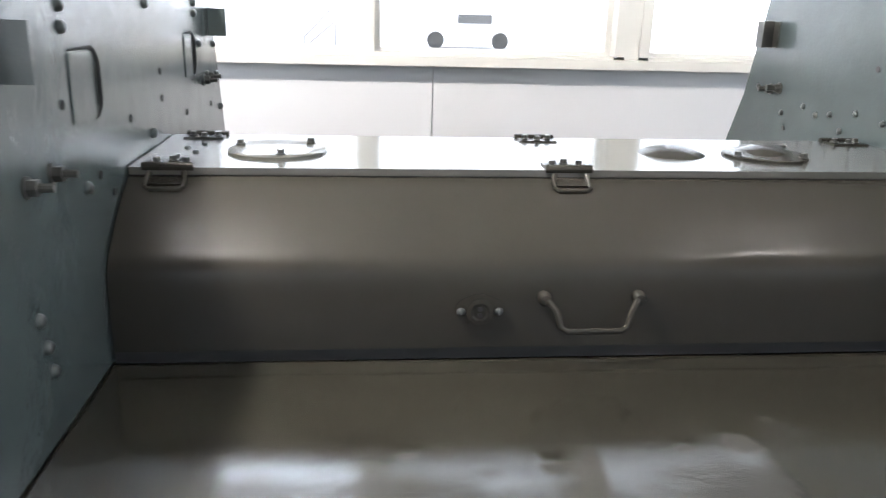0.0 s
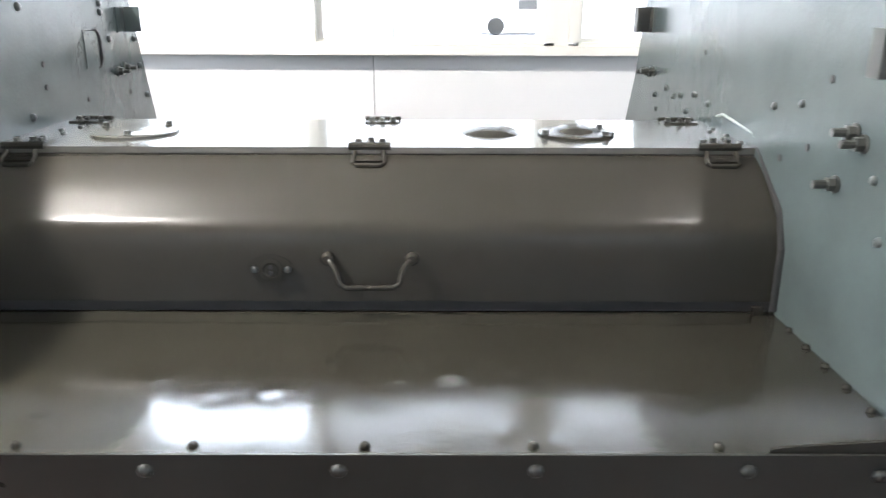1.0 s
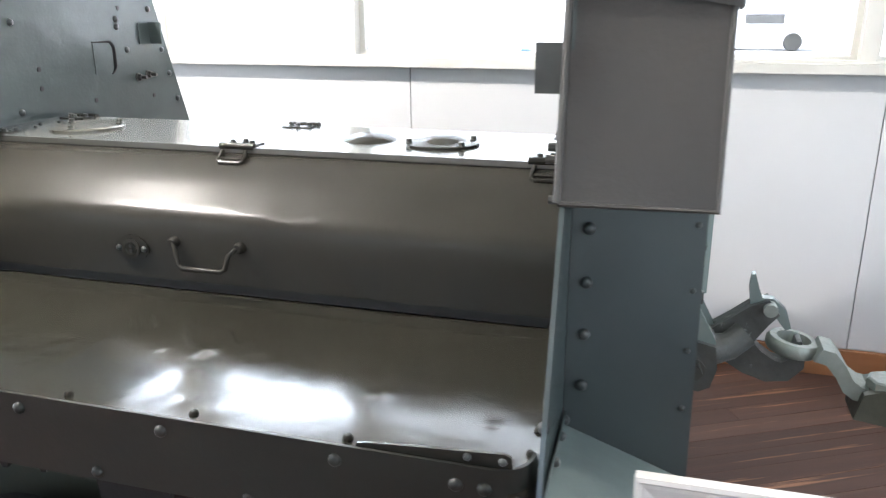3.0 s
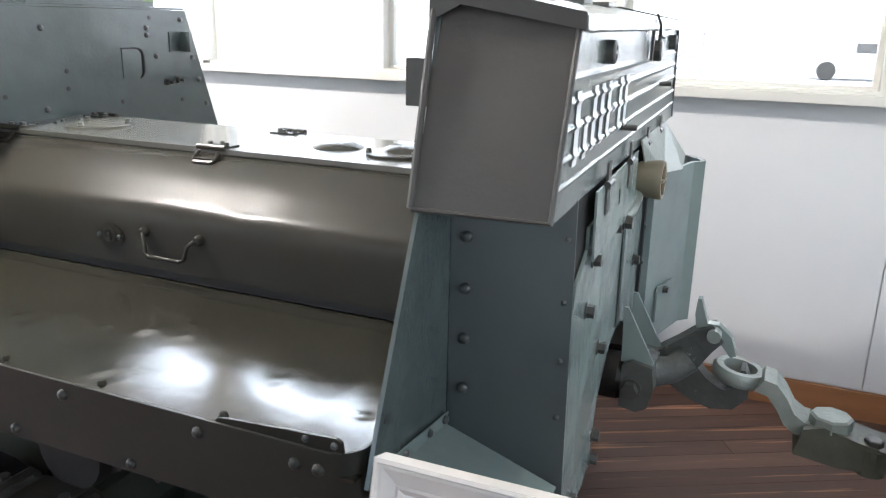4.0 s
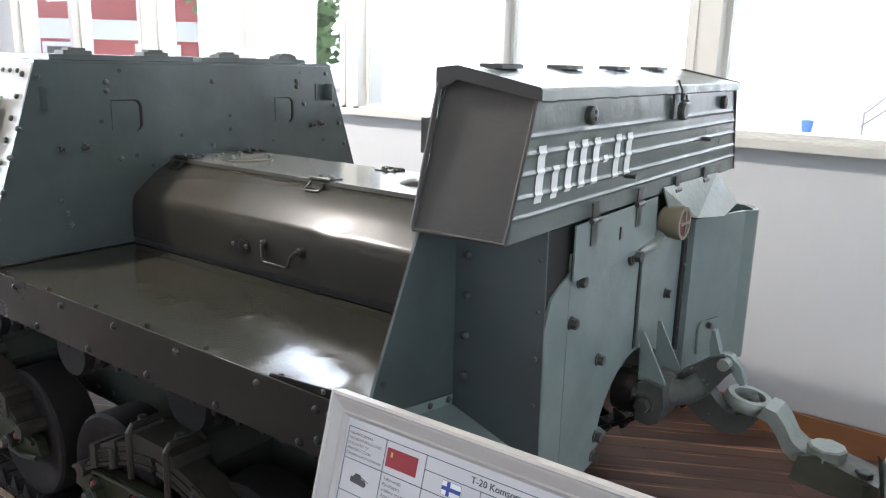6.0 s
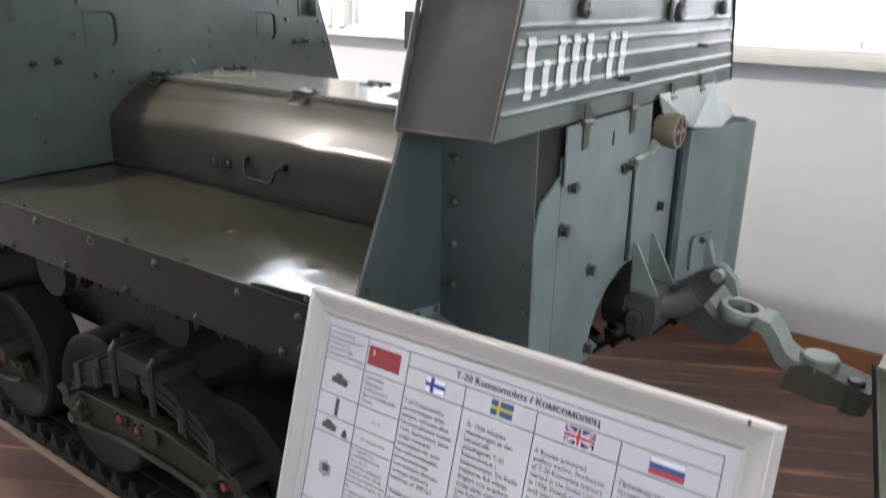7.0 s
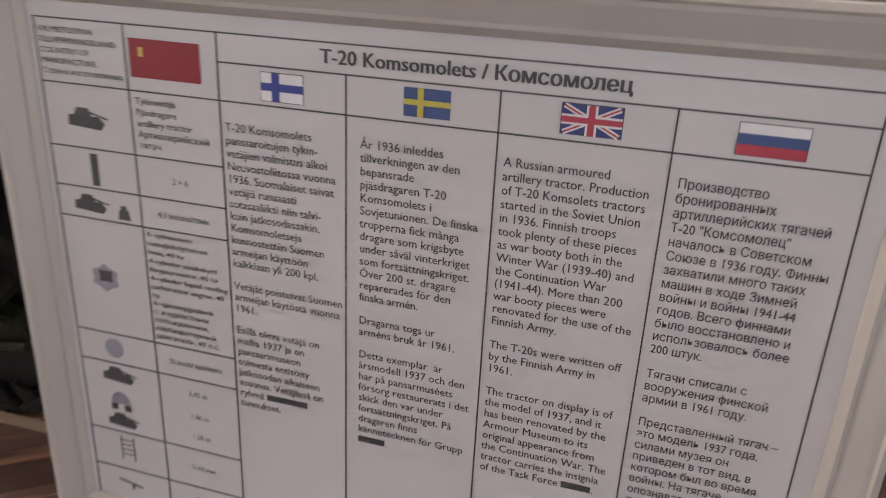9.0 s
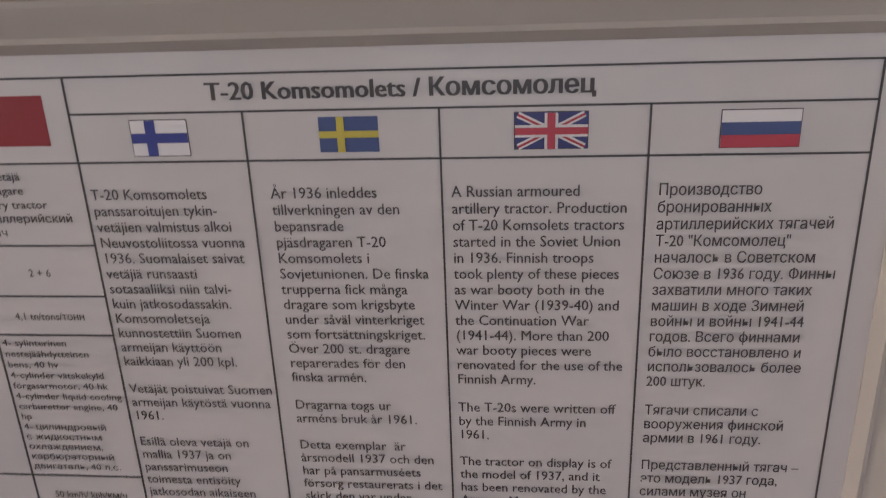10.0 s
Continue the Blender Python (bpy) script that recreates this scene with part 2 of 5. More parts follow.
def lathe(profile, axis_at, axis="y", n=24):
    bm = bmesh.new()
    rings = []
    for h, r in profile:
        row = []
        for k in range(n):
            c, s = math.cos(2 * math.pi * k / n) * r, math.sin(2 * math.pi * k / n) * r
            d = {"x": (h, c, s), "y": (c, h, s), "z": (c, s, h)}[axis]
            row.append(bm.verts.new(Vector(axis_at) + Vector(d)))
        rings.append(row)
    for a, b in zip(rings, rings[1:]):
        for k in range(n):
            bm.faces.new((a[k], a[(k + 1) % n], b[(k + 1) % n], b[k]))
    bm.faces.new(rings[0])
    bm.faces.new(rings[-1][::-1])
    return bm


def dome_mesh(name, r, h, material, n=10):
    bm = bmesh.new()
    rings = [[bm.verts.new((r * k * math.cos(2 * math.pi * i / n), r * k * math.sin(2 * math.pi * i / n), z * h)) for i in range(n)] for k, z in ((1, -0.25), (1, 0.05), (0.86, 0.55), (0.5, 0.9))]
    for a, b in zip(rings, rings[1:]):
        for i in range(n):
            bm.faces.new((a[i], a[(i + 1) % n], b[(i + 1) % n], b[i]))
    bm.faces.new(rings[-1])
    bm.faces.new(rings[0][::-1])
    return finish_mesh(name, bm, material)


def finish_mesh(name, bm, material, smooth=True):
    bmesh.ops.recalc_face_normals(bm, faces=bm.faces)
    me = bpy.data.meshes.new(name)
    bm.to_mesh(me)
    bm.free()
    me.materials.append(material)
    if smooth:
        me.polygons.foreach_set("use_smooth", [True] * len(me.polygons))
        me.set_sharp_from_angle(angle=radians(40))
    return me


def facing(at, normal, turn=0.0):
    q = Vector(normal).to_track_quat("Z", "Y").to_matrix().to_4x4()
    return Matrix.Translation(at) @ q @ Matrix.Rotation(radians(turn), 4, "Z")


RIVET = dome_mesh("rivet", 0.0085, 0.0065, BOLT)
RIVET_BIG = dome_mesh("rivet", 0.0105, 0.008, BOLT)
RIVET_BROWN = dome_mesh("rivet", 0.0085, 0.007, BROWN)
RIVET_SKIRT = dome_mesh("rivet", 0.0105, 0.008, SKIRT)
hb = bmesh.new()
add_cyl(hb, (0, 0, -0.002), (0, 0, 0.0035), 0.016, n=14)
add_cyl(hb, (0, 0, 0.0035), (0, 0, 0.017), 0.0125, n=6)
HEXBOLT = finish_mesh("bolt", soften(hb, 0.001, 1), STEEL)
hb = bmesh.new()
add_cyl(hb, (0, 0, -0.002), (0, 0, 0.0007), 0.0075, n=10)
HOLE = finish_mesh("hole", hb, DARK)

# ---- the room ----
room_floor = thing("floor", "dark brown wooden floorboards with worn orange streaks", "floor", kind="structure")
part("subfloor", box(WEST_X - 0.2, EAST_X + 0.2, SOUTH_Y - 0.2, WALL_Y + 0.15, -0.25, -0.012), DARK, room_floor)


def wall_with_ribbon(name, along, at, thick, lo, hi, openings, sill, head, label):
    """A wall along x or y with window openings from sill to head."""
    bm = bmesh.new()

    def blk(a0, a1, z0, z1):
        if along == "x":
            add_box(bm, a0, a1, min(at, at + thick), max(at, at + thick), z0, z1)
        else:
            add_box(bm, min(at, at + thick), max(at, at + thick), a0, a1, z0, z1)
    blk(lo, hi, 0, sill)
    blk(lo, hi, head, CEIL)
    edges = [lo] + [e for o in openings for e in o] + [hi]
    for a0, a1 in zip(edges[::2], edges[1::2]):
        blk(a0, a1, sill, head)
    ob = part(name, bm, WALLPAINT, None, "")
    return tagged(ob, label, "wall", kind="structure")


SILL, HEAD = 1.226, 2.42
NORTH_BAYS = [(-6.23, -4.283), (-4.21, -2.263), (-2.19, -0.243), (-0.17, 1.777), (1.85, 3.797)]
wall_with_ribbon("wall_north", "x", WALL_Y, 0.16, WEST_X, EAST_X, NORTH_BAYS, SILL, HEAD, "white panelled wall below a row of windows")
SOUTH_BAYS = [(-6.0, -4.0), (-3.2, -1.2), (-0.4, 1.6), (2.0, 4.0)]
wall_with_ribbon("wall_south", "x", SOUTH_Y, -0.16, WEST_X, EAST_X, SOUTH_BAYS, 1.2, 2.4, "white wall with a row of windows")
wall_with_ribbon("wall_east", "y", EAST_X, 0.16, SOUTH_Y - 0.16, WALL_Y + 0.16, [(-4.35, -2.45), (-1.85, 0.05)], 1.2, 2.4, "white end wall with two windows")
# Unseen west wall; its opening is added for the west lamp.
wall_with_ribbon("wall_west", "y", WEST_X, -0.16, SOUTH_Y - 0.16, WALL_Y + 0.16, [(-3.2, -1.2)], 1.2, 2.4, "unseen white end wall with an added window for the west lamp")
tagged(part("ceiling", box(WEST_X - 0.2, EAST_X + 0.2, SOUTH_Y - 0.2, WALL_Y + 0.2, CEIL, CEIL + 0.12), CEILPAINT), "plain white ceiling", "ceiling", kind="structure")

# wall panels under the windows, with open seams
panels = thing("wall_panelling", "smooth white wall panels with narrow vertical seams", "wall panels", kind="structure")
seams = [WEST_X, -6.28, -4.49, -2.70, -0.965, 0.90, 2.68, EAST_X]
for a0, a1 in zip(seams, seams[1:]):
    part("panel", box(a0 + 0.0025, a1 - 0.0025, WALL_Y - 0.012, WALL_Y - 0.001, 0.118, 1.221, 0.002), WALLPAINT, panels)
base = thing("baseboard", "orange-brown wooden baseboard along the white wall", "baseboard", kind="structure")
for a0, a1 in zip(seams[::2], seams[2::2] + [EAST_X]):
    if a1 > a0:
        part("board", box(a0, a1 - 0.001, WALL_Y - 0.034, WALL_Y - 0.0125, 0.0, 0.115, 0.004), BASEWOOD, base)


def window(name, x0, x1, label):
    w = thing(name, label, "window", kind="structure")
    y0 = WALL_Y - 0.088
    mid = (x0 + x1) / 2
    fr = bmesh.new()
    for a0, a1 in ((x0 - 0.008, x0 + 0.032), (x1 - 0.032, x1 + 0.008)):
        add_box(fr, a0, a1, y0, WALL_Y + 0.10, 1.270, HEAD)
    add_box(fr, x0 + 0.032, x1 - 0.032, y0 + 0.01, WALL_Y + 0.10, HEAD - 0.05, HEAD)
    add_box(fr, x0 + 0.032, x1 - 0.032, y0 + 0.012, WALL_Y + 0.10, 1.2585, 1.270)
    part("window_frame", soften(fr, 0.003, 1), TRIM, w)
    part("mullion", box(mid - 0.026, mid + 0.026, y0 + 0.012, WALL_Y + 0.09, 1.270, HEAD - 0.05, 0.004), TRIM, w)
    for a0, a1 in ((x0 + 0.032, mid - 0.026), (mid + 0.026, x1 - 0.032)):
        sash = bmesh.new()
        e, s0, s1 = 0.022, WALL_Y - 0.02, WALL_Y + 0.02
        add_box(sash, a0, a0 + e, s0, s1, 1.270, HEAD - 0.05)
        add_box(sash, a1 - e, a1, s0, s1, 1.270, HEAD - 0.05)
        add_box(sash, a0 + e, a1 - e, s0, s1, 1.270, 1.270 + 0.014)
        add_box(sash, a0 + e, a1 - e, s0, s1, HEAD - 0.05 - e, HEAD - 0.05)
        part("sash", sash, TRIM, w)
        pane = part("pane", box(a0 + e, a1 - e, WALL_Y - 0.002, WALL_Y + 0.002, 1.270 + 0.014, HEAD - 0.05 - e), GLASS, w)
        pane.visible_shadow = False
    return w


for i, (a0, a1) in enumerate(NORTH_BAYS):
    window("window_%d" % (i + 1), a0, a1, "cream wooden window with two bright panes")
for i, (a0, a1) in enumerate(zip([b[1] for b in NORTH_BAYS], [b[0] for b in NORTH_BAYS][1:])):
    tagged(part("window_post", box(a0 + 0.008, a1 - 0.008, WALL_Y - 0.082, WALL_Y - 0.001, 1.2585, HEAD, 0.003), TRIM), "cream painted post between windows", "post", kind="structure")
tagged(part("window_sill", box(WEST_X + 0.01, EAST_X - 0.01, WALL_Y - 0.105, WALL_Y + 0.05, 1.2225, 1.258, 0.004), TRIM), "cream painted wooden window sill", "window sill", kind="structure")


def ceiling_light(x, y, r):
    t = thing("ceiling_light", "lit round glass lamp under the ceiling", "ceiling light", group="ceiling lights")
    part("lamp_base", lathe([(0, 0.09), (-0.03, 0.08), (-0.05, 0.05), (-0.05, 0.001)], (x, y, CEIL - 0.001), "z", 20), WHITEWOOD, t)
    bm = bmesh.new()
    bmesh.ops.create_uvsphere(bm, u_segments=20, v_segments=12, radius=r)
    bm.transform(Matrix.Translation((x, y, CEIL - 0.04 - r)))
    part("globe", bm, TUBE, t, smooth=True)
    return t


for lx, ly, lr in ((-2.15, -0.72, 0.07), (0.42, -0.75, 0.024)):
    ceiling_light(lx, ly, lr)

# ---- the tractor ----
tractor = thing("artillery_tractor", "grey-green armoured tracked tractor with brown load bed and hood", "tractor")
CABX = -1.647
BED = 0.850

# load bed on both sides of the hood
dent_rng = random.Random(3)
DENTS = [(dent_rng.uniform(-1.5, -0.08), dent_rng.uniform(-0.88, -0.45), dent_rng.uniform(0.010, 0.022), dent_rng.choice((-1, 1, 1)) * dent_rng.uniform(0.0006, 0.0016)) for _ in range(26)]


def dented(x, y):
    return sum(h * math.exp(-((x - a) ** 2 + (y - b) ** 2) / r ** 2) for a, b, r, h in DENTS if abs(x - a) < 0.07 and abs(y - b) < 0.07)


for side in (-1, 1):
    bm = bmesh.new()
    nx, ny = (200, 70) if side < 0 else (60, 22)
    ya, yb = (-0.921, -0.354) if side < 0 else (0.366, 0.921)
    grid = [[bm.verts.new((CABX + (0.0 - CABX) * i / nx, ya + (yb - ya) * j / ny,
                           BED + 0.0022 * (noise.noise(Vector((CABX + 1.65 * i / nx, ya + 0.55 * j / ny, 3)) * 4.0)) - 0.004 * math.exp(-((j / ny - 0.5) ** 2) * 8) * abs(noise.noise(Vector((i * 6.6 / nx, 2, 7)))) + (dented(CABX - CABX * i / nx, ya + (yb - ya) * j / ny) if side < 0 else 0)))
             for j in range(ny + 1)] for i in range(nx + 1)]
    for i in range(nx):
        for j in range(ny):
            bm.faces.new((grid[i][j], grid[i + 1][j], grid[i + 1][j + 1], grid[i][j + 1]))
    low = bmesh.ops.extrude_face_region(bm, geom=bm.faces[:])
    for v in low["geom"]:
        if isinstance(v, bmesh.types.BMVert):
            v.co.z -= 0.006
    bed = part("load_bed", bm, BEDPAINT, tractor, "dented glossy brown steel load bed", smooth=True)
    if side < 0:
        for x in (-1.56, -1.30, -1.045, -0.797, -0.554, -0.286):
            piece("bolt", RIVET_BROWN, facing((x, -0.850, BED + 0.001), (0, 0, 1)) @ Matrix.Scale(1.0, 4), bed)
        for y in (-0.372, -0.455, -0.53, -0.605, -0.682, -0.76, -0.83):
            piece("bolt", RIVET_BROWN, facing((-0.012, y + 0.012, BED + 0.001), (0, 0, 1)) @ Matrix.Scale(0.85, 4), bed)
        bracket_plate = part("corner_bracket", prism([(-0.245, -0.918, 0.884), (-0.242, -0.918, 0.890), (-0.225, -0.918, 0.893), (-0.030, -0.918, 0.907), (-0.020, -0.918, 0.902), (-0.018, -0.918, 0.884)], (0, 0.005, 0), 0.001), BROWN, bed)
        # Rivet heads stand in for two see-through holes that show the bright bed.
        for x in (-0.081, -0.032):
            piece("rivet", RIVET, facing((x, -0.9185, 0.8955), (0, -1, 0)) @ Matrix.Scale(0.7, 4), bracket_plate)

# side skirt with a rounded rear corner
for side in (-1, 1):
    y = 0.926 * side
    pts = [(-2.55, y)] + [(-0.045, y)]
    for k in range(1, 7):
        a = radians(15 * k)
        pts.append((-0.045 + 0.05 * math.sin(a), y - side * 0.05 * (1 - math.cos(a))))
    pts.append((0.006, y - side * 0.058))
    outer = [Vector((p[0], p[1], 0)) for p in pts]
    bm = bmesh.new()
    th = 0.005
    inner = []
    for i, p in enumerate(outer):
        d = (outer[min(i + 1, len(outer) - 1)] - outer[max(i - 1, 0)]).normalized()
        inner.append(p + Vector((-d.y, d.x, 0)) * th * (-side))
    cols = []
    for p, q in zip(outer, inner):
        zb = 0.752
        cols.append([bm.verts.new((p.x, p.y, zb)), bm.verts.new((p.x, p.y, 0.886)), bm.verts.new((q.x, q.y, 0.886)), bm.verts.new((q.x, q.y, zb))])
    for a, b in zip(cols, cols[1:]):
        for k in range(4):
            bm.faces.new((a[k], b[k], b[(k + 1) % 4], a[(k + 1) % 4]))
    bm.faces.new(cols[0])
    bm.faces.new(cols[-1][::-1])
    skirt = part("side_skirt", bm, SKIRT, tractor, "dark grey-green side skirt with rivets", smooth=True)
    if side < 0:
        for x in (-1.60, -1.35, -1.085, -0.825, -0.56, -0.273):
            piece("rivet", RIVET_SKIRT, facing((x, -0.9262, 0.862), (0, -1, 0)), skirt)
        for x in (-1.50, -1.235, -0.96, -0.689, -0.419, -0.145):
            piece("rivet", RIVET_SKIRT, facing((x, -0.9262, 0.768), (0, -1, 0)), skirt)
        for x, z in ((-0.095, 0.855), (-0.055, 0.855), (-0.06, 0.79), (-0.09, 0.79)):
            piece("rivet", RIVET_SKIRT, facing((x, -0.9262, z), (0, -1, 0)), skirt)

# hull below the bed
hull = part("hull", prism([(-2.6, -0.565, 0.32), (-2.6, -0.565, 0.845), (0.0, -0.565, 0.845), (0.0, -0.565, 0.55), (-0.30, -0.565, 0.32)], (0, 1.13, 0), 0.01), HULLGREEN, tractor, "dull green lower hull side")
for i in range(22):
    piece("rivet", RIVET, facing((-2.3 + 0.1 * i, -0.5655, 0.36), (0, -1, 0)), hull)
part("bed_beam", box(CABX, -0.01, -0.90, -0.566, 0.79, 0.842, 0.004), HULLGREEN, tractor)
part("bed_beam", box(CABX, -0.01, 0.566, 0.90, 0.79, 0.842, 0.004), HULLGREEN, tractor)

# hood over the engine
HX0, HX1 = CABX + 0.004, -0.017
prof = [(-0.3605, 0.876)]
prof += [(-0.3585, 0.986)]
for k in range(7):
    t = k / 6
    a = radians(2 + 50 * t)
    prof.append((-0.356 + 0.075 * (1 - math.cos(a)) * 1.05, 1.000 + 0.062 * math.sin(a)))
for t in (0.25, 0.5, 0.75, 1.0):
    y0, z0 = prof[8]
    prof.append((y0 + (-0.186 - y0) * t, z0 + (1.142 - z0) * t + 0.009 * math.sin(math.pi * t)))
half = [(y, z) for y, z in prof]
poly = half + [(-0.005 - (y + 0.005), z) for y, z in half[::-1]]
bm = bmesh.new()
nseg = 40
rows_ = []
for i in range(nseg + 1):
    x = HX0 + (HX1 - HX0) * i / nseg
    row = []
    for (y, z) in poly:
        d = math.exp(-(((x + 0.635) / 0.018) ** 2 + ((z - 1.045) / 0.012) ** 2)) if y < 0 else 0
        row.append(bm.verts.new((x, y + 0.006 * d + 0.0012 * noise.noise(Vector((x * 5, y * 9, z * 9))), z - 0.004 * d)))
    rows_.append(row)
for a, b in zip(rows_, rows_[1:]):
    for k in range(len(poly) - 1):
        bm.faces.new((a[k], b[k], b[k + 1], a[k + 1]))
bm.faces.new(rows_[0])
bm.faces.new(rows_[-1][::-1])
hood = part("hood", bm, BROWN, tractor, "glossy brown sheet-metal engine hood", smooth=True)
hood.data.set_sharp_from_angle(angle=radians(60))
part("dent", lathe([(-0.002, 0.010), (0.0015, 0.007), (0.002, 0.003)], (0, 0, 0), "z", 12), BROWN, hood).matrix_basis = facing((-0.635, -0.312, 1.052), (0, -0.7, 0.7))
# Lid base is lighter than the hood's brown to carry reflected window light.
part("hood_lid", box(HX0, HX1, -0.187, 0.177, 1.144, 1.157, 0.003), shade("sheen_lightened_lid_paint", (0.070, 0.069, 0.060), 0.16, var=0.10, scale=4, bump=0.0, rough_var=0.03, relief=0.0006, spec=0.75), tractor, "flat top panel of the hood, greyed by painted window reflection", smooth=True)
# Dark fillers paint the shade under the lid's overhang and the hood's foot.
part("lid_gap", box(HX0, HX1, -0.1845, 0.1745, 1.136, 1.1435), DARK, hood)
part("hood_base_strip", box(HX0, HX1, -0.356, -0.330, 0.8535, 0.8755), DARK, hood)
part("end_gasket", tube([(-0.016, -0.370, 0.86), (-0.016, -0.368, 0.99), (-0.014, -0.334, 1.06), (-0.014, -0.20, 1.155), (-0.014, -0.10, 1.175)], 0.007, 8), DARK, hood)
# Thin whitish wire across the lid's rear end.
part("drain_pipe", tube([(-0.02, 0.16, 1.16), (-0.03, 0.0, 1.20), (-0.018, -0.16, 1.185), (-0.012, -0.23, 1.13), (-0.012, -0.25, 1.09)], 0.0035, 8), PALETOW, hood)
part("hood_foot", box(-0.058, -0.036, -0.376, -0.364, 0.852, 0.868, 0.002), BROWN, hood)


def hood_hinge(x, y, side):
    bm = bmesh.new()
    add_box(bm, x - 0.042, x + 0.042, min(y, y - side * 0.05), max(y, y - side * 0.05), 1.157, 1.1605)
    soften(bm, 0.001, 1)
    h = part("hinge", bm, BROWN, hood, "hinge plate with bolts and a pull loop")
    part("hinge_barrel", cyl((x - 0.045, y + side * 0.006, 1.158), (x + 0.045, y + side * 0.006, 1.158), 0.0085, n=12), BROWN, hood)
    for dx in (-0.026, 0.0, 0.026):
        piece("bolt", HEXBOLT, facing((x + dx, y - side * (0.02 + 0.016 * (dx == 0)), 1.160), (0, 0, 1)) @ Matrix.Scale(0.55, 4), hood)
    if side < 0:
        z0, z1 = 1.150, 1.126
        ya, yb = -0.196, -0.224
        part("pull_loop", tube([(x - 0.030, ya, z0), (x - 0.033, ya - 0.012, z0 - 0.012), (x - 0.032, yb + 0.004, z1 + 0.004), (x - 0.026, yb, z1), (x + 0.026, yb, z1), (x + 0.032, yb + 0.004, z1 + 0.004), (x + 0.033, ya - 0.012, z0 - 0.012), (x + 0.030, ya, z0)], 0.0055, 8), BROWN, hood)
        part("loop_plate", prism([(x - 0.030, ya + 0.001, z0 - 0.012), (x + 0.030, ya + 0.001, z0 - 0.012), (x + 0.028, yb + 0.006, z1 + 0.006), (x - 0.028, yb + 0.006, z1 + 0.006)], (0, -0.003, 0.003)), BROWN, hood)


for x in (-1.575, -0.840, -0.095):
    hood_hinge(x, -0.176, -1)
    hood_hinge(x + 0.005, 0.164, 1)
for x0, n in ((-1.60, 5), (-0.075, 5)):
    for k in range(n):
        piece("rivet", RIVET, facing((x0 + (0.02 if k % 2 else 0.045), -0.13 + 0.045 * k, 1.157), (0, 0, 1)) @ Matrix.Scale(0.8, 4), hood)

# round covers on the hood lid
# Disc follows the lid's reflection-lightened tone.
part("cover_disc", lathe([(0, 0.098), (0.005, 0.098), (0.009, 0.090), (0.009, 0.001)], (-1.398, -0.02, 1.157), "z", 40), shade("disc_paint", (0.062, 0.060, 0.050), 0.2, rough_var=0.03, var=0.1, bump=0.1), hood, "flat round cover disc", smooth=True)
for a in (40, 160, 280):
    piece("bolt", HEXBOLT, facing((-1.398 + 0.082 * math.cos(radians(a)), -0.02 + 0.082 * math.sin(radians(a)), 1.166), (0, 0, 1)) @ Matrix.Scale(0.6, 4), hood)
part("filler_dome", lathe([(0, 0.070), (0.003, 0.066), (0.010, 0.05), (0.016, 0.03), (0.018, 0.001)], (-0.572, -0.005, 1.157), "z", 32), BROWN, hood, "low pressed dome", smooth=True)
part("filler_disc", lathe([(0, 0.088), (0.005, 0.088), (0.008, 0.082), (0.007, 0.062), (0.014, 0.05), (0.022, 0.03), (0.024, 0.001)], (-0.376, -0.028, 1.157), "z", 36), BROWN, hood, "round cover with a central dome", smooth=True)
for a in (35, 205, 320):
    piece("bolt", HEXBOLT, facing((-0.378 + 0.08 * math.cos(radians(a)), -0.028 + 0.08 * math.sin(radians(a)), 1.163), (0, 0, 1)) @ Matrix.Scale(0.6, 4), hood)

# key plate and carrying handle on the hood side
kp = [(-1.026 + 0.044 * math.cos(radians(a)) * (1.0 if abs(math.cos(radians(a))) > 0.7 else 0.86), -0.3615, 0.945 + 0.032 * math.sin(radians(a))) for a in range(0, 360, 20)]
part("lock_plate", prism(kp, (0, -0.004, 0), 0.001), BROWN, hood, "oval lock plate with a keyhole")
part("lock_ring", lathe([(0, 0.024), (-0.003, 0.024), (-0.004, 0.016), (-0.002, 0.013)], (-1.026, -0.3655, 0.945), "y", 20), BROWN, hood)
for dx in (-0.033, 0.033):
    piece("rivet", RIVET, facing((-1.026 + dx, -0.3655, 0.945), (0, -1, 0)) @ Matrix.Scale(0.9, 4), hood)
for dz in (-0.006, 0.006):
    piece("keyhole", HOLE, facing((-1.026, -0.3700, 0.945 + dz), (0, -1, 0)) @ Matrix.Scale(0.6, 4), hood)
HL, HR = -0.913, -0.745
part("carrying_handle", tube([(HL, -0.3620, 0.969), (HL + 0.006, -0.3760, 0.965), (HL + 0.018, -0.3860, 0.953), (HL + 0.024, -0.3900, 0.925), (HL + 0.036, -0.3920, 0.917), (HR - 0.036, -0.3920, 0.917), (HR - 0.024, -0.3900, 0.925), (HR - 0.018, -0.3860, 0.953), (HR - 0.006, -0.3760, 0.965), (HR, -0.3620, 0.969)], 0.0058, 10), BROWN, hood, "bent round-bar carrying handle", smooth=True)
for x in (HL, HR):
    part("handle_boss", lathe([(0.002, 0.014), (-0.008, 0.0135), (-0.014, 0.009), (-0.015, 0.001)], (x, -0.3615, 0.968), "y", 14), BROWN, hood, smooth=True)

# ---- armoured cabin ----
def trapezoid(x, ybot, ytop, z0, z1):
    return [(x, -ybot, z0), (x, ybot, z0), (x, ytop, z1), (x, -ytop, z1)]


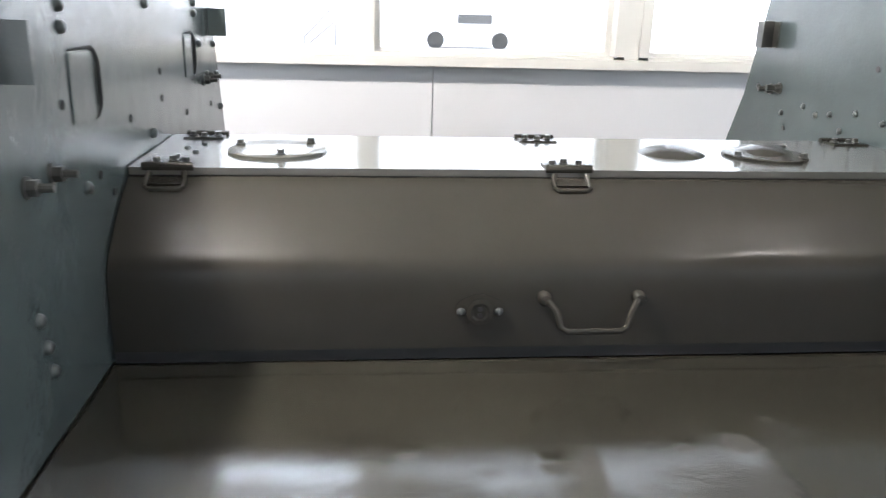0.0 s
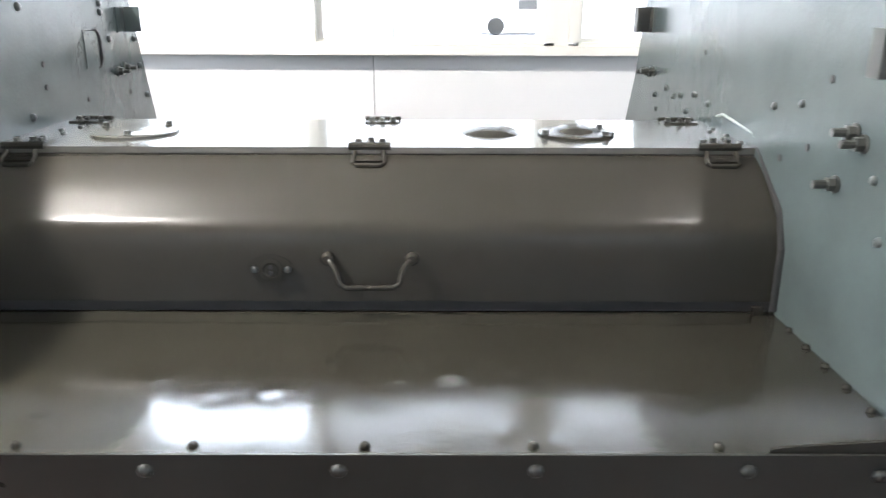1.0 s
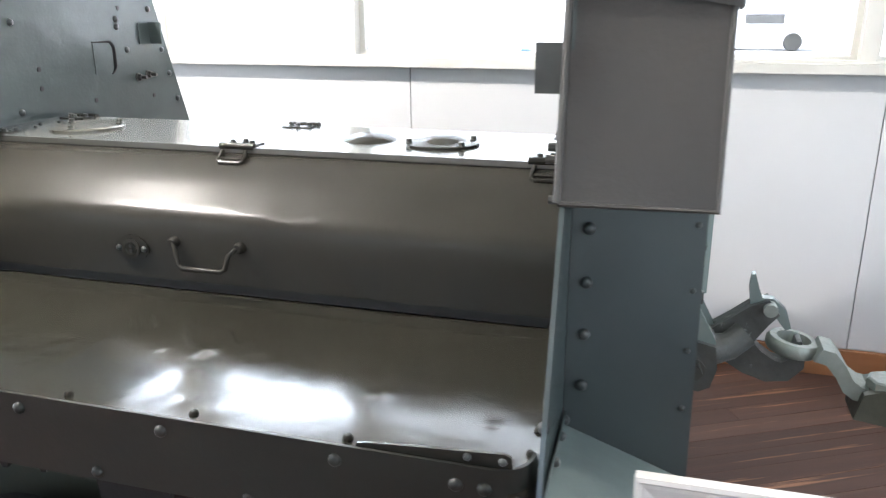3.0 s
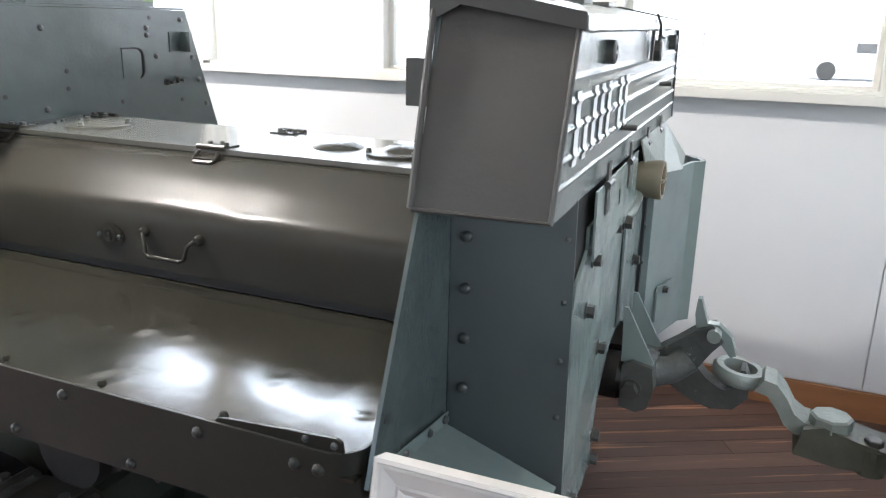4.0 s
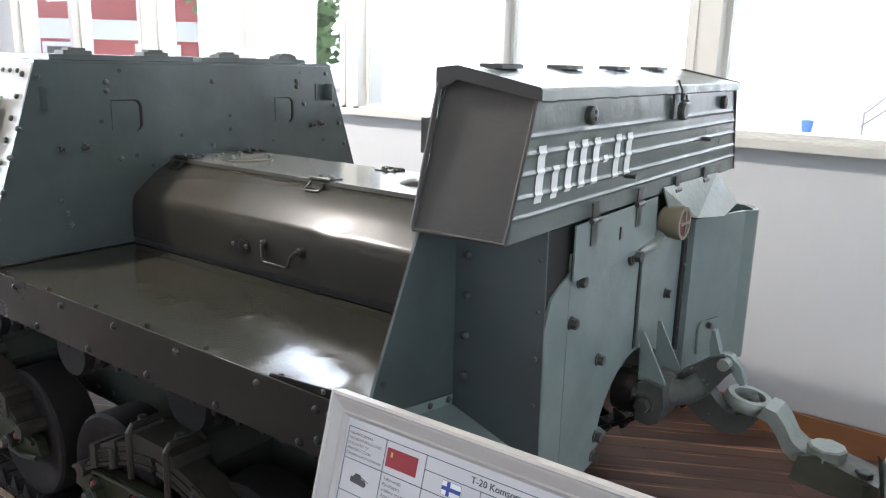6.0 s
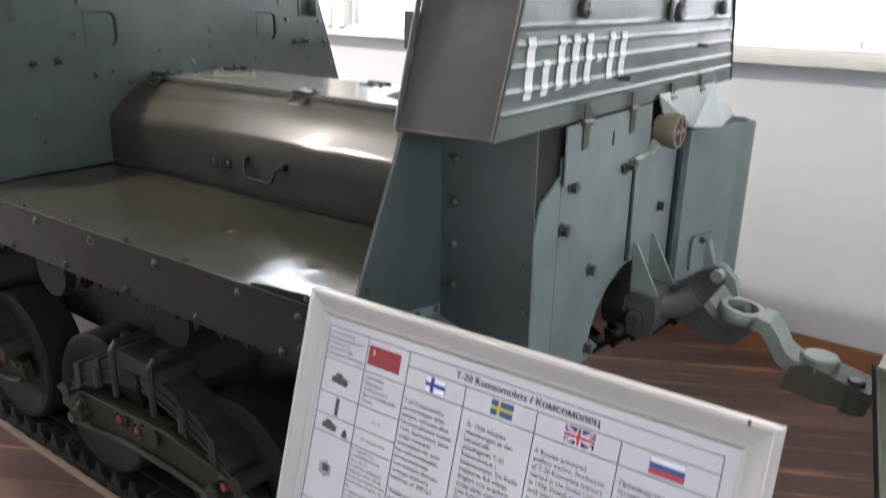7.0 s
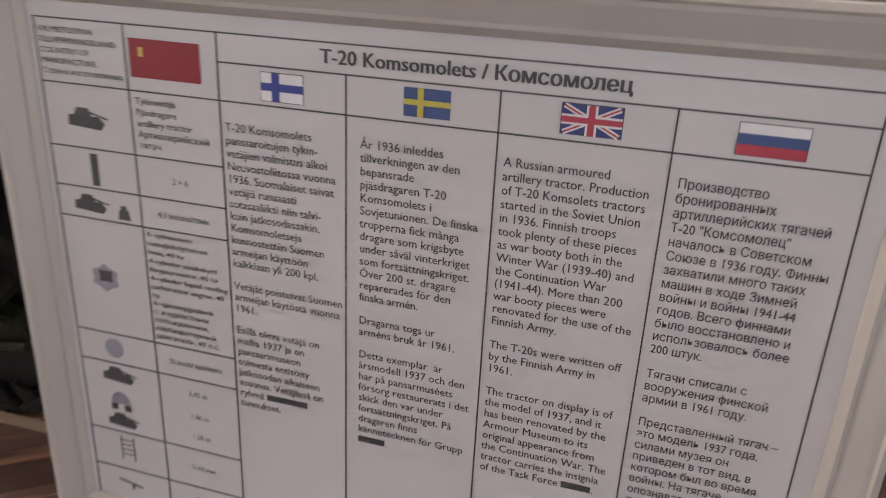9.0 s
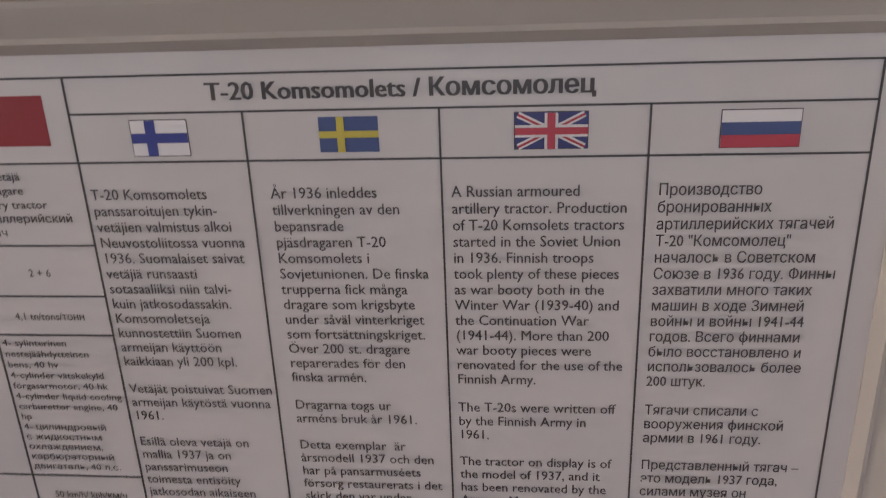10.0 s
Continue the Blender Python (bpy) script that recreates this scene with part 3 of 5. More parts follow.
cab = part("cabin_rear_plate", prism(trapezoid(CABX - 0.010, 0.885, 0.666, 0.856, 1.498), (0.010, 0, 0), 0.002), BLUEGREY, tractor, "blue-grey riveted rear plate of the cabin")
for side in (-1, 1):
    poly = [(CABX - 0.011, side * 0.885, 0.856), (CABX - 0.011, side * 0.666, 1.498), (-2.42, side * 0.62, 1.498), (-2.85, side * 0.80, 0.856)]
    nrm = Vector((0, side * 0.947, 0.323))
    # Paler than the cabin's rear plate: the light on this side is coloured in.
    sp = part("cabin_side_plate", prism([Vector(p) for p in poly], nrm * -0.010), shade("worn_cabin_paint_lit_side", (0.21, 0.20, 0.185), 0.4, rough_var=0.04, var=0.14, scale=6, bump=0.2, wear=(0.2, 0.2, 0.19), wear_scale=20, wear_at=0.62), tractor, "riveted side plate of the cabin, paled by painted light")
    if side < 0:
        def on_side(x, z):
            t = (z - 0.856) / 0.642
            return Vector((x, -0.885 + 0.219 * t - 0.0 + (CABX - x) * 0.06 * 0, z)) + nrm * 0.002
        for k in range(9):
            z = 0.90 + 0.07 * k
            piece("rivet", RIVET_BIG, facing(on_side(CABX - 0.055, z), nrm), sp)
        for k in range(8):
            piece("rivet", RIVET, facing(on_side(CABX - 0.09 - 0.05 * k, 1.47), nrm), sp)
        c = on_side(CABX - 0.22, 1.26)
        q = facing(c + nrm * 0.004, nrm)
        vp = part("vision_port", box(-0.085, 0.085, -0.13, 0.13, 0, 0.012, 0.004), shade("pale_green_port_paint", (0.26, 0.29, 0.23), 0.45, var=0.12, bump=0.2), sp, "pale green bolted vision port")
        vp.matrix_basis = q
        for sx in (-1, 1):
            for k in range(4):
                piece("bolt", HEXBOLT, q @ pose(0.068 * sx, -0.11 + 0.073 * k, 0.012) @ Matrix.Scale(0.8, 4), sp)
        for dz in (0.03, -0.01):
            part("port_bar", box(-0.06, 0.07, dz - 0.012, dz + 0.012, 0.012, 0.03, 0.004), STEEL, sp).matrix_basis = q
part("cabin_roof", prism([(CABX - 0.004, -0.664, 1.499), (CABX - 0.004, 0.664, 1.499), (-2.42, 0.62, 1.499), (-2.42, -0.62, 1.499)], (0, 0, 0.008)), BLUEGREY, tractor)
part("cabin_front_plate", prism([(-2.42, -0.62, 1.498), (-2.42, 0.62, 1.498), (-2.86, 0.8, 0.856), (-2.86, -0.8, 0.856)], (-0.012, 0, 0.004)), BLUEGREY, tractor)
for y0, y1 in ((-0.60, -0.04), (0.0, 0.54)):
    part("roof_hatch", box(CABX - 0.42, CABX - 0.03, y0, y1, 1.508, 1.526, 0.006), BLUEGREY, tractor, "low roof hatch lid")
for y in (-0.50, -0.20, 0.13, 0.44):
    lug = bmesh.new()
    add_box(lug, CABX - 0.09, CABX - 0.03, y - 0.05, y + 0.05, 1.526, 1.540)
    add_box(lug, CABX - 0.075, CABX - 0.035, y - 0.03, y + 0.03, 1.540, 1.549)
    part("hatch_hinge", soften(lug, 0.004, 1), STEEL, tractor)

XR = (1, 0, 0)
for y, z in ((-0.66, 1.455), (-0.735, 1.29), (-0.77, 1.20), (-0.80, 1.09), (-0.83, 1.01), (0.635, 1.465), (0.69, 1.325), (0.72, 1.24), (0.755, 1.145), (0.02, 1.435), (-0.425, 1.435), (-0.425, 1.405), (0.46, 1.435), (0.46, 1.41), (0.50, 1.335), (0.011, 1.186), (-0.615, 1.04), (-0.60, 0.995), (-0.59, 0.955), (-0.385, 1.165)):
    piece("rivet", RIVET_BIG, facing((CABX + 0.0005, y, z), XR), cab)
for y, z in ((-0.37, 1.475), (-0.45, 1.30), (-0.13, 1.235), (-0.323, 1.172), (0.10, 1.30), (0.10, 1.245), (0.322, 1.186), (0.62, 1.17), (-0.26, 1.13), (0.48, 1.47)):
    piece("hole", HOLE, facing((CABX + 0.0008, y, z), XR), cab)
for y, z in ((-0.60, 1.215), (-0.515, 1.215), (0.545, 1.24), (0.60, 1.245)):
    piece("bolt", HEXBOLT, facing((CABX, y, z), XR) @ Matrix.Scale(0.95, 4), cab)
    part("stud", cyl((CABX, y, z), (CABX + 0.035, y, z), 0.006, n=8), STEEL, cab)


def slot(y0, y1, z0, z1):
    """A pressed pocket: thin dark tube as upper-edge shade that deepens round one end."""
    r, n = 0.026, 8
    top = [(y0 + (y1 - r - y0) * i / 4, z1) for i in range(4)]
    bend = [(y1 - r + r * math.sin(radians(a)), z1 - r + r * math.cos(radians(a))) for a in range(0, 91, 18)]
    low = [(y1 - r + r * math.cos(radians(a)), z0 + r - r * math.sin(radians(a))) for a in range(0, 73, 18)]
    line = [(CABX + 0.001, y, z) for y, z in top + bend + low]
    size = [0.0015 + 0.0004 * i for i in range(4)] + [0.003 + 0.0009 * i for i in range(len(bend))] + [0.0075 - 0.0011 * i for i in range(len(low))]
    part("slot_rim", tube(line, size, n), DARK, cab)
    lid = [(CABX + 0.0005, y0, z0 + 0.004), (CABX + 0.0005, y0, z1 - 0.004)] + [(CABX + 0.0005, y - 0.006, z - 0.004) for y, z in bend[1:]] + [(CABX + 0.0005, y - 0.006, z) for y, z in low]
    part("slot_cover", prism(lid, (0.002, 0, 0)), BLUEGREY, cab)


slot(-0.412, -0.297, 1.262, 1.372)
slot(0.335, 0.432, 1.262, 1.366)


def step_bracket(y, z, x, into, parent, mirror=1):
    bm = bmesh.new()
    d = 0.05 * into
    add_box(bm, min(x, x + 0.004 * into), max(x, x + 0.004 * into), y - 0.030, y + 0.030, z - 0.036, z + 0.036)
    add_box(bm, min(x, x + d), max(x, x + d), y + 0.030 * mirror - 0.003, y + 0.030 * mirror + 0.003, z - 0.036, z + 0.036)
    return part("bracket", soften(bm, 0.002, 1), BLUEGREY, parent, "folded steel bracket")


step_bracket(-0.625, 1.385, CABX, 1, cab, -1)
step_bracket(0.60, 1.385, CABX, 1, cab, 1)

# ---- rear assembly, set slightly askew ----
SKEW = Matrix.Translation((0, -0.62, 0)) @ Matrix.Rotation(radians(2.6), 4, "Z") @ Matrix.Translation((0, 0.62, 0))


def rear(name, bm, material, parent, label="", smooth=False):
    bm.transform(SKEW)
    return part(name, bm, material, parent, label, smooth)


def rpiece(name, me, m, parent):
    return piece(name, me, SKEW @ m, parent)


edge = [(-0.60, 0.79), (-0.915, 0.835), (-0.875, 0.93), (-0.742, 1.205), (-0.662, 1.495)]
poly = [(0.0, y, z) for y, z in edge] + [(0.0, -y, z) for y, z in edge[::-1]]
# Darker, glossier grey than the rear plates stands in for shade on its front.
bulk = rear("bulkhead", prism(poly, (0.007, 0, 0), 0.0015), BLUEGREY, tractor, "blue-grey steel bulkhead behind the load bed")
for y, z in ((-0.575, 1.240), (-0.545, 1.254), (0.592, 1.239), (0.55, 1.245), (-0.511, 1.158)):
    rpiece("bolt", HEXBOLT, facing((0.0, y, z), (-1, 0, 0)), bulk)
    rear("stud", cyl((0, y, z), (-0.04, y, z), 0.0075, n=8), STEEL, bulk)
for y, z in ((-0.62, 1.19), (-0.66, 1.10), (-0.80, 0.93), (-0.36, 1.275), (-0.25, 1.255), (0.1, 1.21), (0.2, 1.22), (0.3, 1.205), (0.36, 1.195), (0.42, 1.21), (0.25, 1.17), (0.52, 1.18), (0.66, 1.24)):
    rpiece("rivet", RIVET, facing((-0.0005, y, z), (-1, 0, 0)), bulk)
for y, z in ((-0.45, 1.33), (-0.40, 1.20), (-0.3, 1.16), (0.15, 1.33), (0.5, 1.14)):
    rpiece("hole", HOLE, facing((-0.0008, y, z), (-1, 0, 0)), bulk)
rpiece("hole", HOLE, facing((0.0078, -0.855, 0.918), (1, 0, 0)), bulk)
rpiece("rivet", RIVET, facing((-0.0005, -0.855, 0.918), (-1, 0, 0)), bulk)
for y, m in ((-0.66, -1), (0.62, 1)):
    bm = bmesh.new()
    add_box(bm, -0.050, 0.0, y - 0.004, y + 0.004, 1.353, 1.425)
    add_box(bm, -0.004, 0.0, y - 0.03, y + 0.035, 1.353, 1.425)
    add_box(bm, -0.050, -0.044, y, y + 0.03 * -m, 1.353, 1.425)
    rear("bracket", soften(bm, 0.002, 1), STEEL, bulk, "folded steel bracket")

# fender continuation behind the bulkhead
fend = rear("fender_end", prism([(0.008, -0.905, 0.832), (0.008, -0.606, 0.786), (0.212, -0.596, 0.702), (0.212, -0.80, 0.72)], (0, 0, -0.005), 0.001), REARGREY, tractor, "pale grey sloping fender plate")
rear("fender_flange", prism([(0.009, -0.895, 0.834), (0.009, -0.612, 0.789), (0.0125, -0.612, 0.815), (0.0125, -0.880, 0.858)], (0.002, 0, 0)), REARGREY, fend)
for y, z in ((-0.80, 0.832), (-0.70, 0.817), (-0.63, 0.807)):
    rpiece("rivet", RIVET, facing((0.0148, y, z), (1, 0, 0)), fend)

# side plate of the rear body
# Its separate dark grey holds the shade cast by the stowage box.
side_plate = rear("rear_side_plate", prism([(0.008, -0.604, 0.60), (0.008, -0.604, 1.212), (0.214, -0.588, 1.212), (0.221, -0.588, 0.60)], (0, 0.006, 0), 0.001), shade("shaded_blue_grey_paint", (0.056, 0.067, 0.067), 0.42, var=0.1, scale=5, bump=0.15, relief=0.003), tractor, "riveted blue-grey side plate, darkened for shade under the box")
for z in (1.137, 1.046, 0.955, 0.862):
    rpiece("rivet", RIVET_BIG, facing((0.036, -0.6045, z), (0, -1, 0)), side_plate)
for z in (1.149, 1.040, 0.936, 0.831):
    rpiece("hole", RIVET, facing((0.202, -0.590, z), (0, -1, 0)) @ Matrix.Scale(0.62, 4), side_plate)

# rear plates with an arch over the tow hook
def arch(y0, y1):
    return [(0.209, -0.02 + 0.24 * math.cos(radians(a)), 0.60 + 0.19 * math.sin(radians(a))) for a in range(y0, y1 + 1, 12)]


left = [(0.209, -0.585, 0.60), (0.209, -0.585, 0.985), (0.209, -0.555, 1.06), (0.209, -0.47, 1.10), (0.209, -0.47, 0.55)]
rp = rear("rear_plate", prism(left, (0.006, 0, 0), 0.0015), REARGREY, tractor, "pale blue-grey bolted rear plate")
mid_ = [(0.209, -0.468, 0.545), (0.209, -0.468, 1.14), (0.209, 0.325, 1.14), (0.209, 0.325, 0.58), (0.209, 0.225, 0.58)] + arch(0, 180)[1:-1] + [(0.209, -0.268, 0.56)]
rp2 = rear("rear_plate", prism(mid_, (0.006, 0, 0), 0.0015), REARGREY, tractor, "pale blue-grey rear plate cut round the hook")
rear("bent_lip", prism([(0.197, -0.30, 0.560), (0.197, -0.15, 0.592), (0.197, -0.20, 0.628), (0.197, -0.29, 0.612)], (0.005, 0, 0), 0.001), REARGREY, rp2, "bent lower lip of the rear plate")
# Solid near-black block replaces the shaded hollow of the body.
rear("rear_body", box(0.012, 0.206, -0.575, 0.60, 0.80, 1.205), DARK, tractor, "near-black block for the shade inside the rear body")
rear("seam_strip", box(0.215, 0.223, 0.300, 0.330, 0.60, 1.13, 0.002), DARK, rp2)
rear("centre_strap", prism([(0.216, -0.032, 0.80), (0.216, 0.012, 0.80), (0.216, -0.008, 1.06), (0.216, -0.045, 1.06)], (0.006, 0, 0)), REARGREY, rp2)
rear("strap_gap", box(0.2155, 0.2175, -0.05, -0.036, 0.80, 1.06), DARK, rp2)
for y, z in ((-0.452, 0.981), (-0.42, 1.070), (-0.283, 0.843), (-0.262, 0.63), (-0.272, 0.58), (0.19, 0.90), (-0.50, 0.62)):
    rpiece("bolt", HEXBOLT, facing((0.215, y, z), (1, 0, 0)), rp2)
for z in (1.10, 1.04, 0.96, 0.86, 0.76, 0.68):
    rpiece("rivet", RIVET, facing((0.223, 0.315, z), (1, 0, 0)), rp2)

# far duct box, open at the top
duct = bmesh.new()
op = [(0.150, 0.335), (0.240, 0.335), (0.318, 0.600), (0.348, 0.630), (0.345, 0.660), (0.300, 0.72), (0.06, 0.74), (0.06, 0.335)]
wall_t = 0.008
cen = Vector((0.17, 0.53, 0))
vo = [[duct.verts.new((x, y, z)) for x, y in op] for z in (0.60, 1.098)]
vi = [[duct.verts.new((x + (cen.x - x) * 0.09, y + (cen.y - y) * 0.07, z)) for x, y in op] for z in (0.62, 1.098)]
k = len(op)
for i in range(k):
    j = (i + 1) % k
    duct.faces.new((vo[0][i], vo[0][j], vo[1][j], vo[1][i]))
    duct.faces.new((vi[0][i], vi[1][i], vi[1][j], vi[0][j]))
    duct.faces.new((vo[1][i], vo[1][j], vi[1][j], vi[1][i]))
duct.faces.new(vo[0])
duct.faces.new(vi[0][::-1])
dbox = rear("air_duct", duct, REARGREY, tractor, "tall blue-grey air duct open at the top")
plate_r = [(0.2615, 0.396, 0.66), (0.2615, 0.396, 0.752), (0.2645, 0.406, 0.765), (0.2915, 0.500, 0.765), (0.2945, 0.510, 0.752), (0.2945, 0.510, 0.66)]
rear("access_plate", prism(plate_r, (0.006, -0.001, 0), 0.001), REARGREY, dbox)
rpiece("bolt", HEXBOLT, facing((0.283, 0.435, 0.750), (1, -0.28, 0)) @ Matrix.Scale(0.7, 4), dbox)

# hinged flaps below the stowage box
f1 = [(0.222, -0.478, 1.206), (0.222, 0.02, 1.206), (0.224, 0.02, 1.095), (0.224, -0.09, 1.088), (0.224, -0.12, 1.076), (0.223, -0.478, 1.083)]
flap = rear("vent_flap", prism(f1, (0.004, 0, 0), 0.001), REARGREY, tractor, "hinged pale grey vent flap")
f2 = [(0.224, 0.055, 1.225), (0.224, 0.56, 1.215), (0.285, 0.60, 1.120), (0.295, 0.42, 1.105), (0.262, 0.26, 1.118), (0.236, 0.09, 1.15)]
bm = bmesh.new()
top = [bm.verts.new(p) for p in f2]
bm.faces.new((top[0], top[1], top[4], top[5]))
bm.faces.new((top[1], top[2], top[3], top[4]))
ext = bmesh.ops.extrude_face_region(bm, geom=bm.faces[:])
for v in ext["geom"]:
    if isinstance(v, bmesh.types.BMVert):
        v.co.x += 0.004
# Paler material than the other flap puts the light on it into colour.
flap2 = rear("vent_flap", bm, PALETOW, tractor, "bent outward vent flap, paled for the light on it")
for f, y in ((flap, -0.39), (flap, -0.12), (flap2, 0.16), (flap2, 0.42)):
    bm = bmesh.new()
    add_box(bm, 0.226, 0.230, y - 0.016, y + 0.016, 1.150, 1.246)
    add_cyl(bm, (0.230, y - 0.024, 1.206), (0.230, y + 0.024, 1.206), 0.007, n=10)
    rear("hinge", bm, STEEL, f)
rear("slit", box(0.2265, 0.2285, -0.235, -0.227, 1.135, 1.165), DARK, flap)

# stowage box with ribbed back and lid
YB, YT = 0.752, 0.662
ZB, ZT = 1.213, 1.482
box_poly = [(0.012, ZB), (0.219, ZB), (0.222, ZT), (0.012, ZT + 0.03)]
bm = bmesh.new()
va = [bm.verts.new((x, -(YB + (YT - YB) * (z - ZB) / (ZT - ZB)), z)) for x, z in box_poly]
vb = [bm.verts.new((x, (YB + (YT - YB) * (z - ZB) / (ZT - ZB)), z)) for x, z in box_poly]
bm.faces.new(va)
bm.faces.new(vb[::-1])
for i in range(4):
    bm.faces.new((va[i], va[(i + 1) % 4], vb[(i + 1) % 4], vb[i]))
stow = rear("stowage_box", soften(bm, 0.004, 2), BOXPAINT, tractor, "matt brown steel stowage box across the rear", smooth=True)


def ylim(z, sgn):
    return sgn * (YB + (YT - YB) * (z - ZB) / (ZT - ZB))


back = bmesh.new()
zs = [ZB - 0.004, ZB + 0.004]
prof = []
for z in np.linspace(ZB - 0.003, ZT - 0.004, 130):
    bulge = sum(0.0036 * math.exp(-((z - c) / 0.0036) ** 2) for c in (1.255, 1.292, 1.335, 1.372, 1.405))
    prof.append((0.222 + bulge, z))
ra = [[back.verts.new((x + 0.0015 * noise.noise(Vector((t * 9, z * 12, 1))), ylim(z, -1) * (1 - 2 * t), z)) for t in np.linspace(0.001, 0.999, 26)] for x, z in prof]
for a, b in zip(ra, ra[1:]):
    for i in range(25):
        back.faces.new((a[i], a[i + 1], b[i + 1], b[i]))
rear("ribbed_back", back, RIBPAINT, stow, "pale green-grey ribbed back panel", smooth=True)
lid = bmesh.new()
lp = [(0.002, ZT + 0.030), (0.002, ZT + 0.040), (0.045, ZT + 0.046), (0.12, ZT + 0.032), (0.232, ZT + 0.012), (0.232, ZT - 0.006), (0.226, ZT - 0.006), (0.226, ZT + 0.003), (0.045, ZT + 0.036)]
add_prism(lid, [(x, -YT - 0.008, z) for x, z in lp], (0, 2 * YT + 0.016, 0))
# Pale patches are wear and the white window reflection together.
rear("box_lid", soften(lid, 0.002, 1), shade("worn_lid_paint_and_sheen", (0.11, 0.135, 0.135), 0.2, var=0.3, scale=9, bump=0.5, fine=40, rough_var=0.06, relief=0.008, wear=(0.42, 0.44, 0.44), wear_scale=16, wear_at=0.60), stow, "worn lid of the stowage box with painted pale reflection", smooth=True)
lip = bmesh.new()
sec = []
for i in range(67):
    y = -YT - 0.006 + (2 * YT + 0.012) * i / 66
    d = 0.0035 * noise.noise(Vector((y * 17, 3, 1))) + 0.002 * noise.noise(Vector((y * 60, 5, 2)))
    h = 0.003 * noise.noise(Vector((y * 23, 9, 4)))
    sec.append([lip.verts.new((x + d, y, z + h)) for x, z in ((0.2325, ZT + 0.0125), (0.2375, ZT + 0.009), (0.2380, ZT - 0.010), (0.2345, ZT - 0.0135), (0.2325, ZT - 0.008))])
for a, b in zip(sec, sec[1:]):
    for k in range(5):
        lip.faces.new((a[k], b[k], b[(k + 1) % 5], a[(k + 1) % 5]))
lip.faces.new(sec[0])
lip.faces.new(sec[-1][::-1])
rear("lid_lip", lip, RIBPAINT, stow, "uneven hammered lip of the lid", smooth=True)
for yy, s in ((-YT - 0.010, 1), (YT + 0.010, -1)):
    rear("lid_end", prism([(0.0, yy, ZT - 0.004), (0.0, yy, ZT + 0.044), (0.05, yy, ZT + 0.050), (0.235, yy, ZT + 0.014), (0.235, yy, ZT - 0.010), (0.05, yy, ZT + 0.022)], (0, 0.004 * s, 0), 0.001), BOXPAINT, stow)
for sgn in (-1, 1):
    rear("edge_seam", tube([(0.010, ylim(ZB, sgn), ZB - 0.001), (0.221, ylim(ZB, sgn), ZB - 0.001), (0.225, ylim(ZT, sgn), ZT)], 0.0045, 8), BOXPAINT, stow)
rear("front_edge", tube([(0.008, ylim(ZB, -1), ZB), (0.006, ylim(ZT, -1), ZT + 0.03)], 0.006, 8), BOXPAINT, stow)
for y in (-0.43, 0.533):
    lg = lathe([(0, 0.020), (0.014, 0.020), (0.017, 0.016), (0.017, 0.001)], (0.222, y, 1.436), "x", 18)
    rear("lug", lg, STEEL, stow, "round lug with two holes", smooth=True)
    for dz in (-0.007, 0.007):
        rpiece("hole", HOLE, facing((0.2395, y, 1.436 + dz), (1, 0, 0)) @ Matrix.Scale(0.65, 4), stow)
# hasp and padlock
rear("hasp", box(0.228, 0.234, 0.068, 0.088, 1.405, 1.480, 0.001), STEEL, stow)
rear("hasp_wire", tube([(0.236, 0.078, 1.505), (0.245, 0.085, 1.480), (0.242, 0.095, 1.455), (0.250, 0.128, 1.452)], 0.003, 6), DARK, stow)
rear("padlock", lathe([(0, 0.024), (0.014, 0.024), (0.018, 0.02), (0.018, 0.001)], (0.230, 0.128, 1.424), "x", 18), STEEL, stow, "small dark round padlock")
rear("shackle", tube([(0.240, 0.115, 1.438), (0.240, 0.113, 1.458), (0.240, 0.120, 1.468), (0.240, 0.136, 1.468), (0.240, 0.143, 1.458), (0.240, 0.141, 1.438)], 0.003, 6), STEEL, stow)
for y, z in ((-0.205, 1.285), (0.36, 1.335)):
    rear("stud", cyl((0.222, y, z), (0.252, y, z), 0.006, n=8), STEEL, stow)
for y in (-0.50, -0.2, 0.1, 0.4):
    rear("lid_hinge", box(0.02, 0.075, y - 0.045, y + 0.045, ZT + 0.044, ZT + 0.054, 0.004), STEEL, stow)
# registration marking, as plain bars
z0 = 1.288
for y, w, lo, hi in ((-0.640, 0.030, -0.012, 0.098), (-0.575, 0.026, -0.010, 0.055), (-0.515, 0.028, -0.004, 0.098), (-0.452, 0.030, -0.003, 0.098), (-0.388, 0.030, -0.002, 0.098), (-0.335, 0.022, 0.040, 0.056), (-0.272, 0.030, 0.0, 0.098), (-0.205, 0.032, 0.0, 0.098)):
    bar = bmesh.new()
    nz = 40
    rws = []
    for i in range(nz + 1):
        z = z0 + lo + (hi - lo) * i / nz
        xx = 0.2245 + sum(0.0036 * math.exp(-((z - c) / 0.0036) ** 2) for c in (1.255, 1.292, 1.335, 1.372, 1.405))
        sl = 0.10 * (z - z0)
        rws.append([bar.verts.new((xx, y - w / 2 + sl, z)), bar.verts.new((xx, y + w / 2 + sl, z))])
    for a, b in zip(rws, rws[1:]):
        bar.faces.new((a[0], a[1], b[1], b[0]))
    rear("marking", bar, NUMBERS, stow, "white painted marking", smooth=True)

stow.matrix_basis = Matrix.Translation((-0.011, -0.75, 0)) @ Matrix.Rotation(radians(-0.6), 4, "Z") @ Matrix.Translation((0, 0.75, 0))

# tail lamp on a bracket
lamp = part("tail_lamp", lathe([(0, 0.026), (0.012, 0.040), (0.050, 0.046), (0.062, 0.047), (0.070, 0.045), (0.070, 0.036), (0.064, 0.035), (0.064, 0.001)], (0.178, 0.105, 1.130), "x", 28), LAMPBODY, tractor, "khaki round tail lamp", smooth=True)
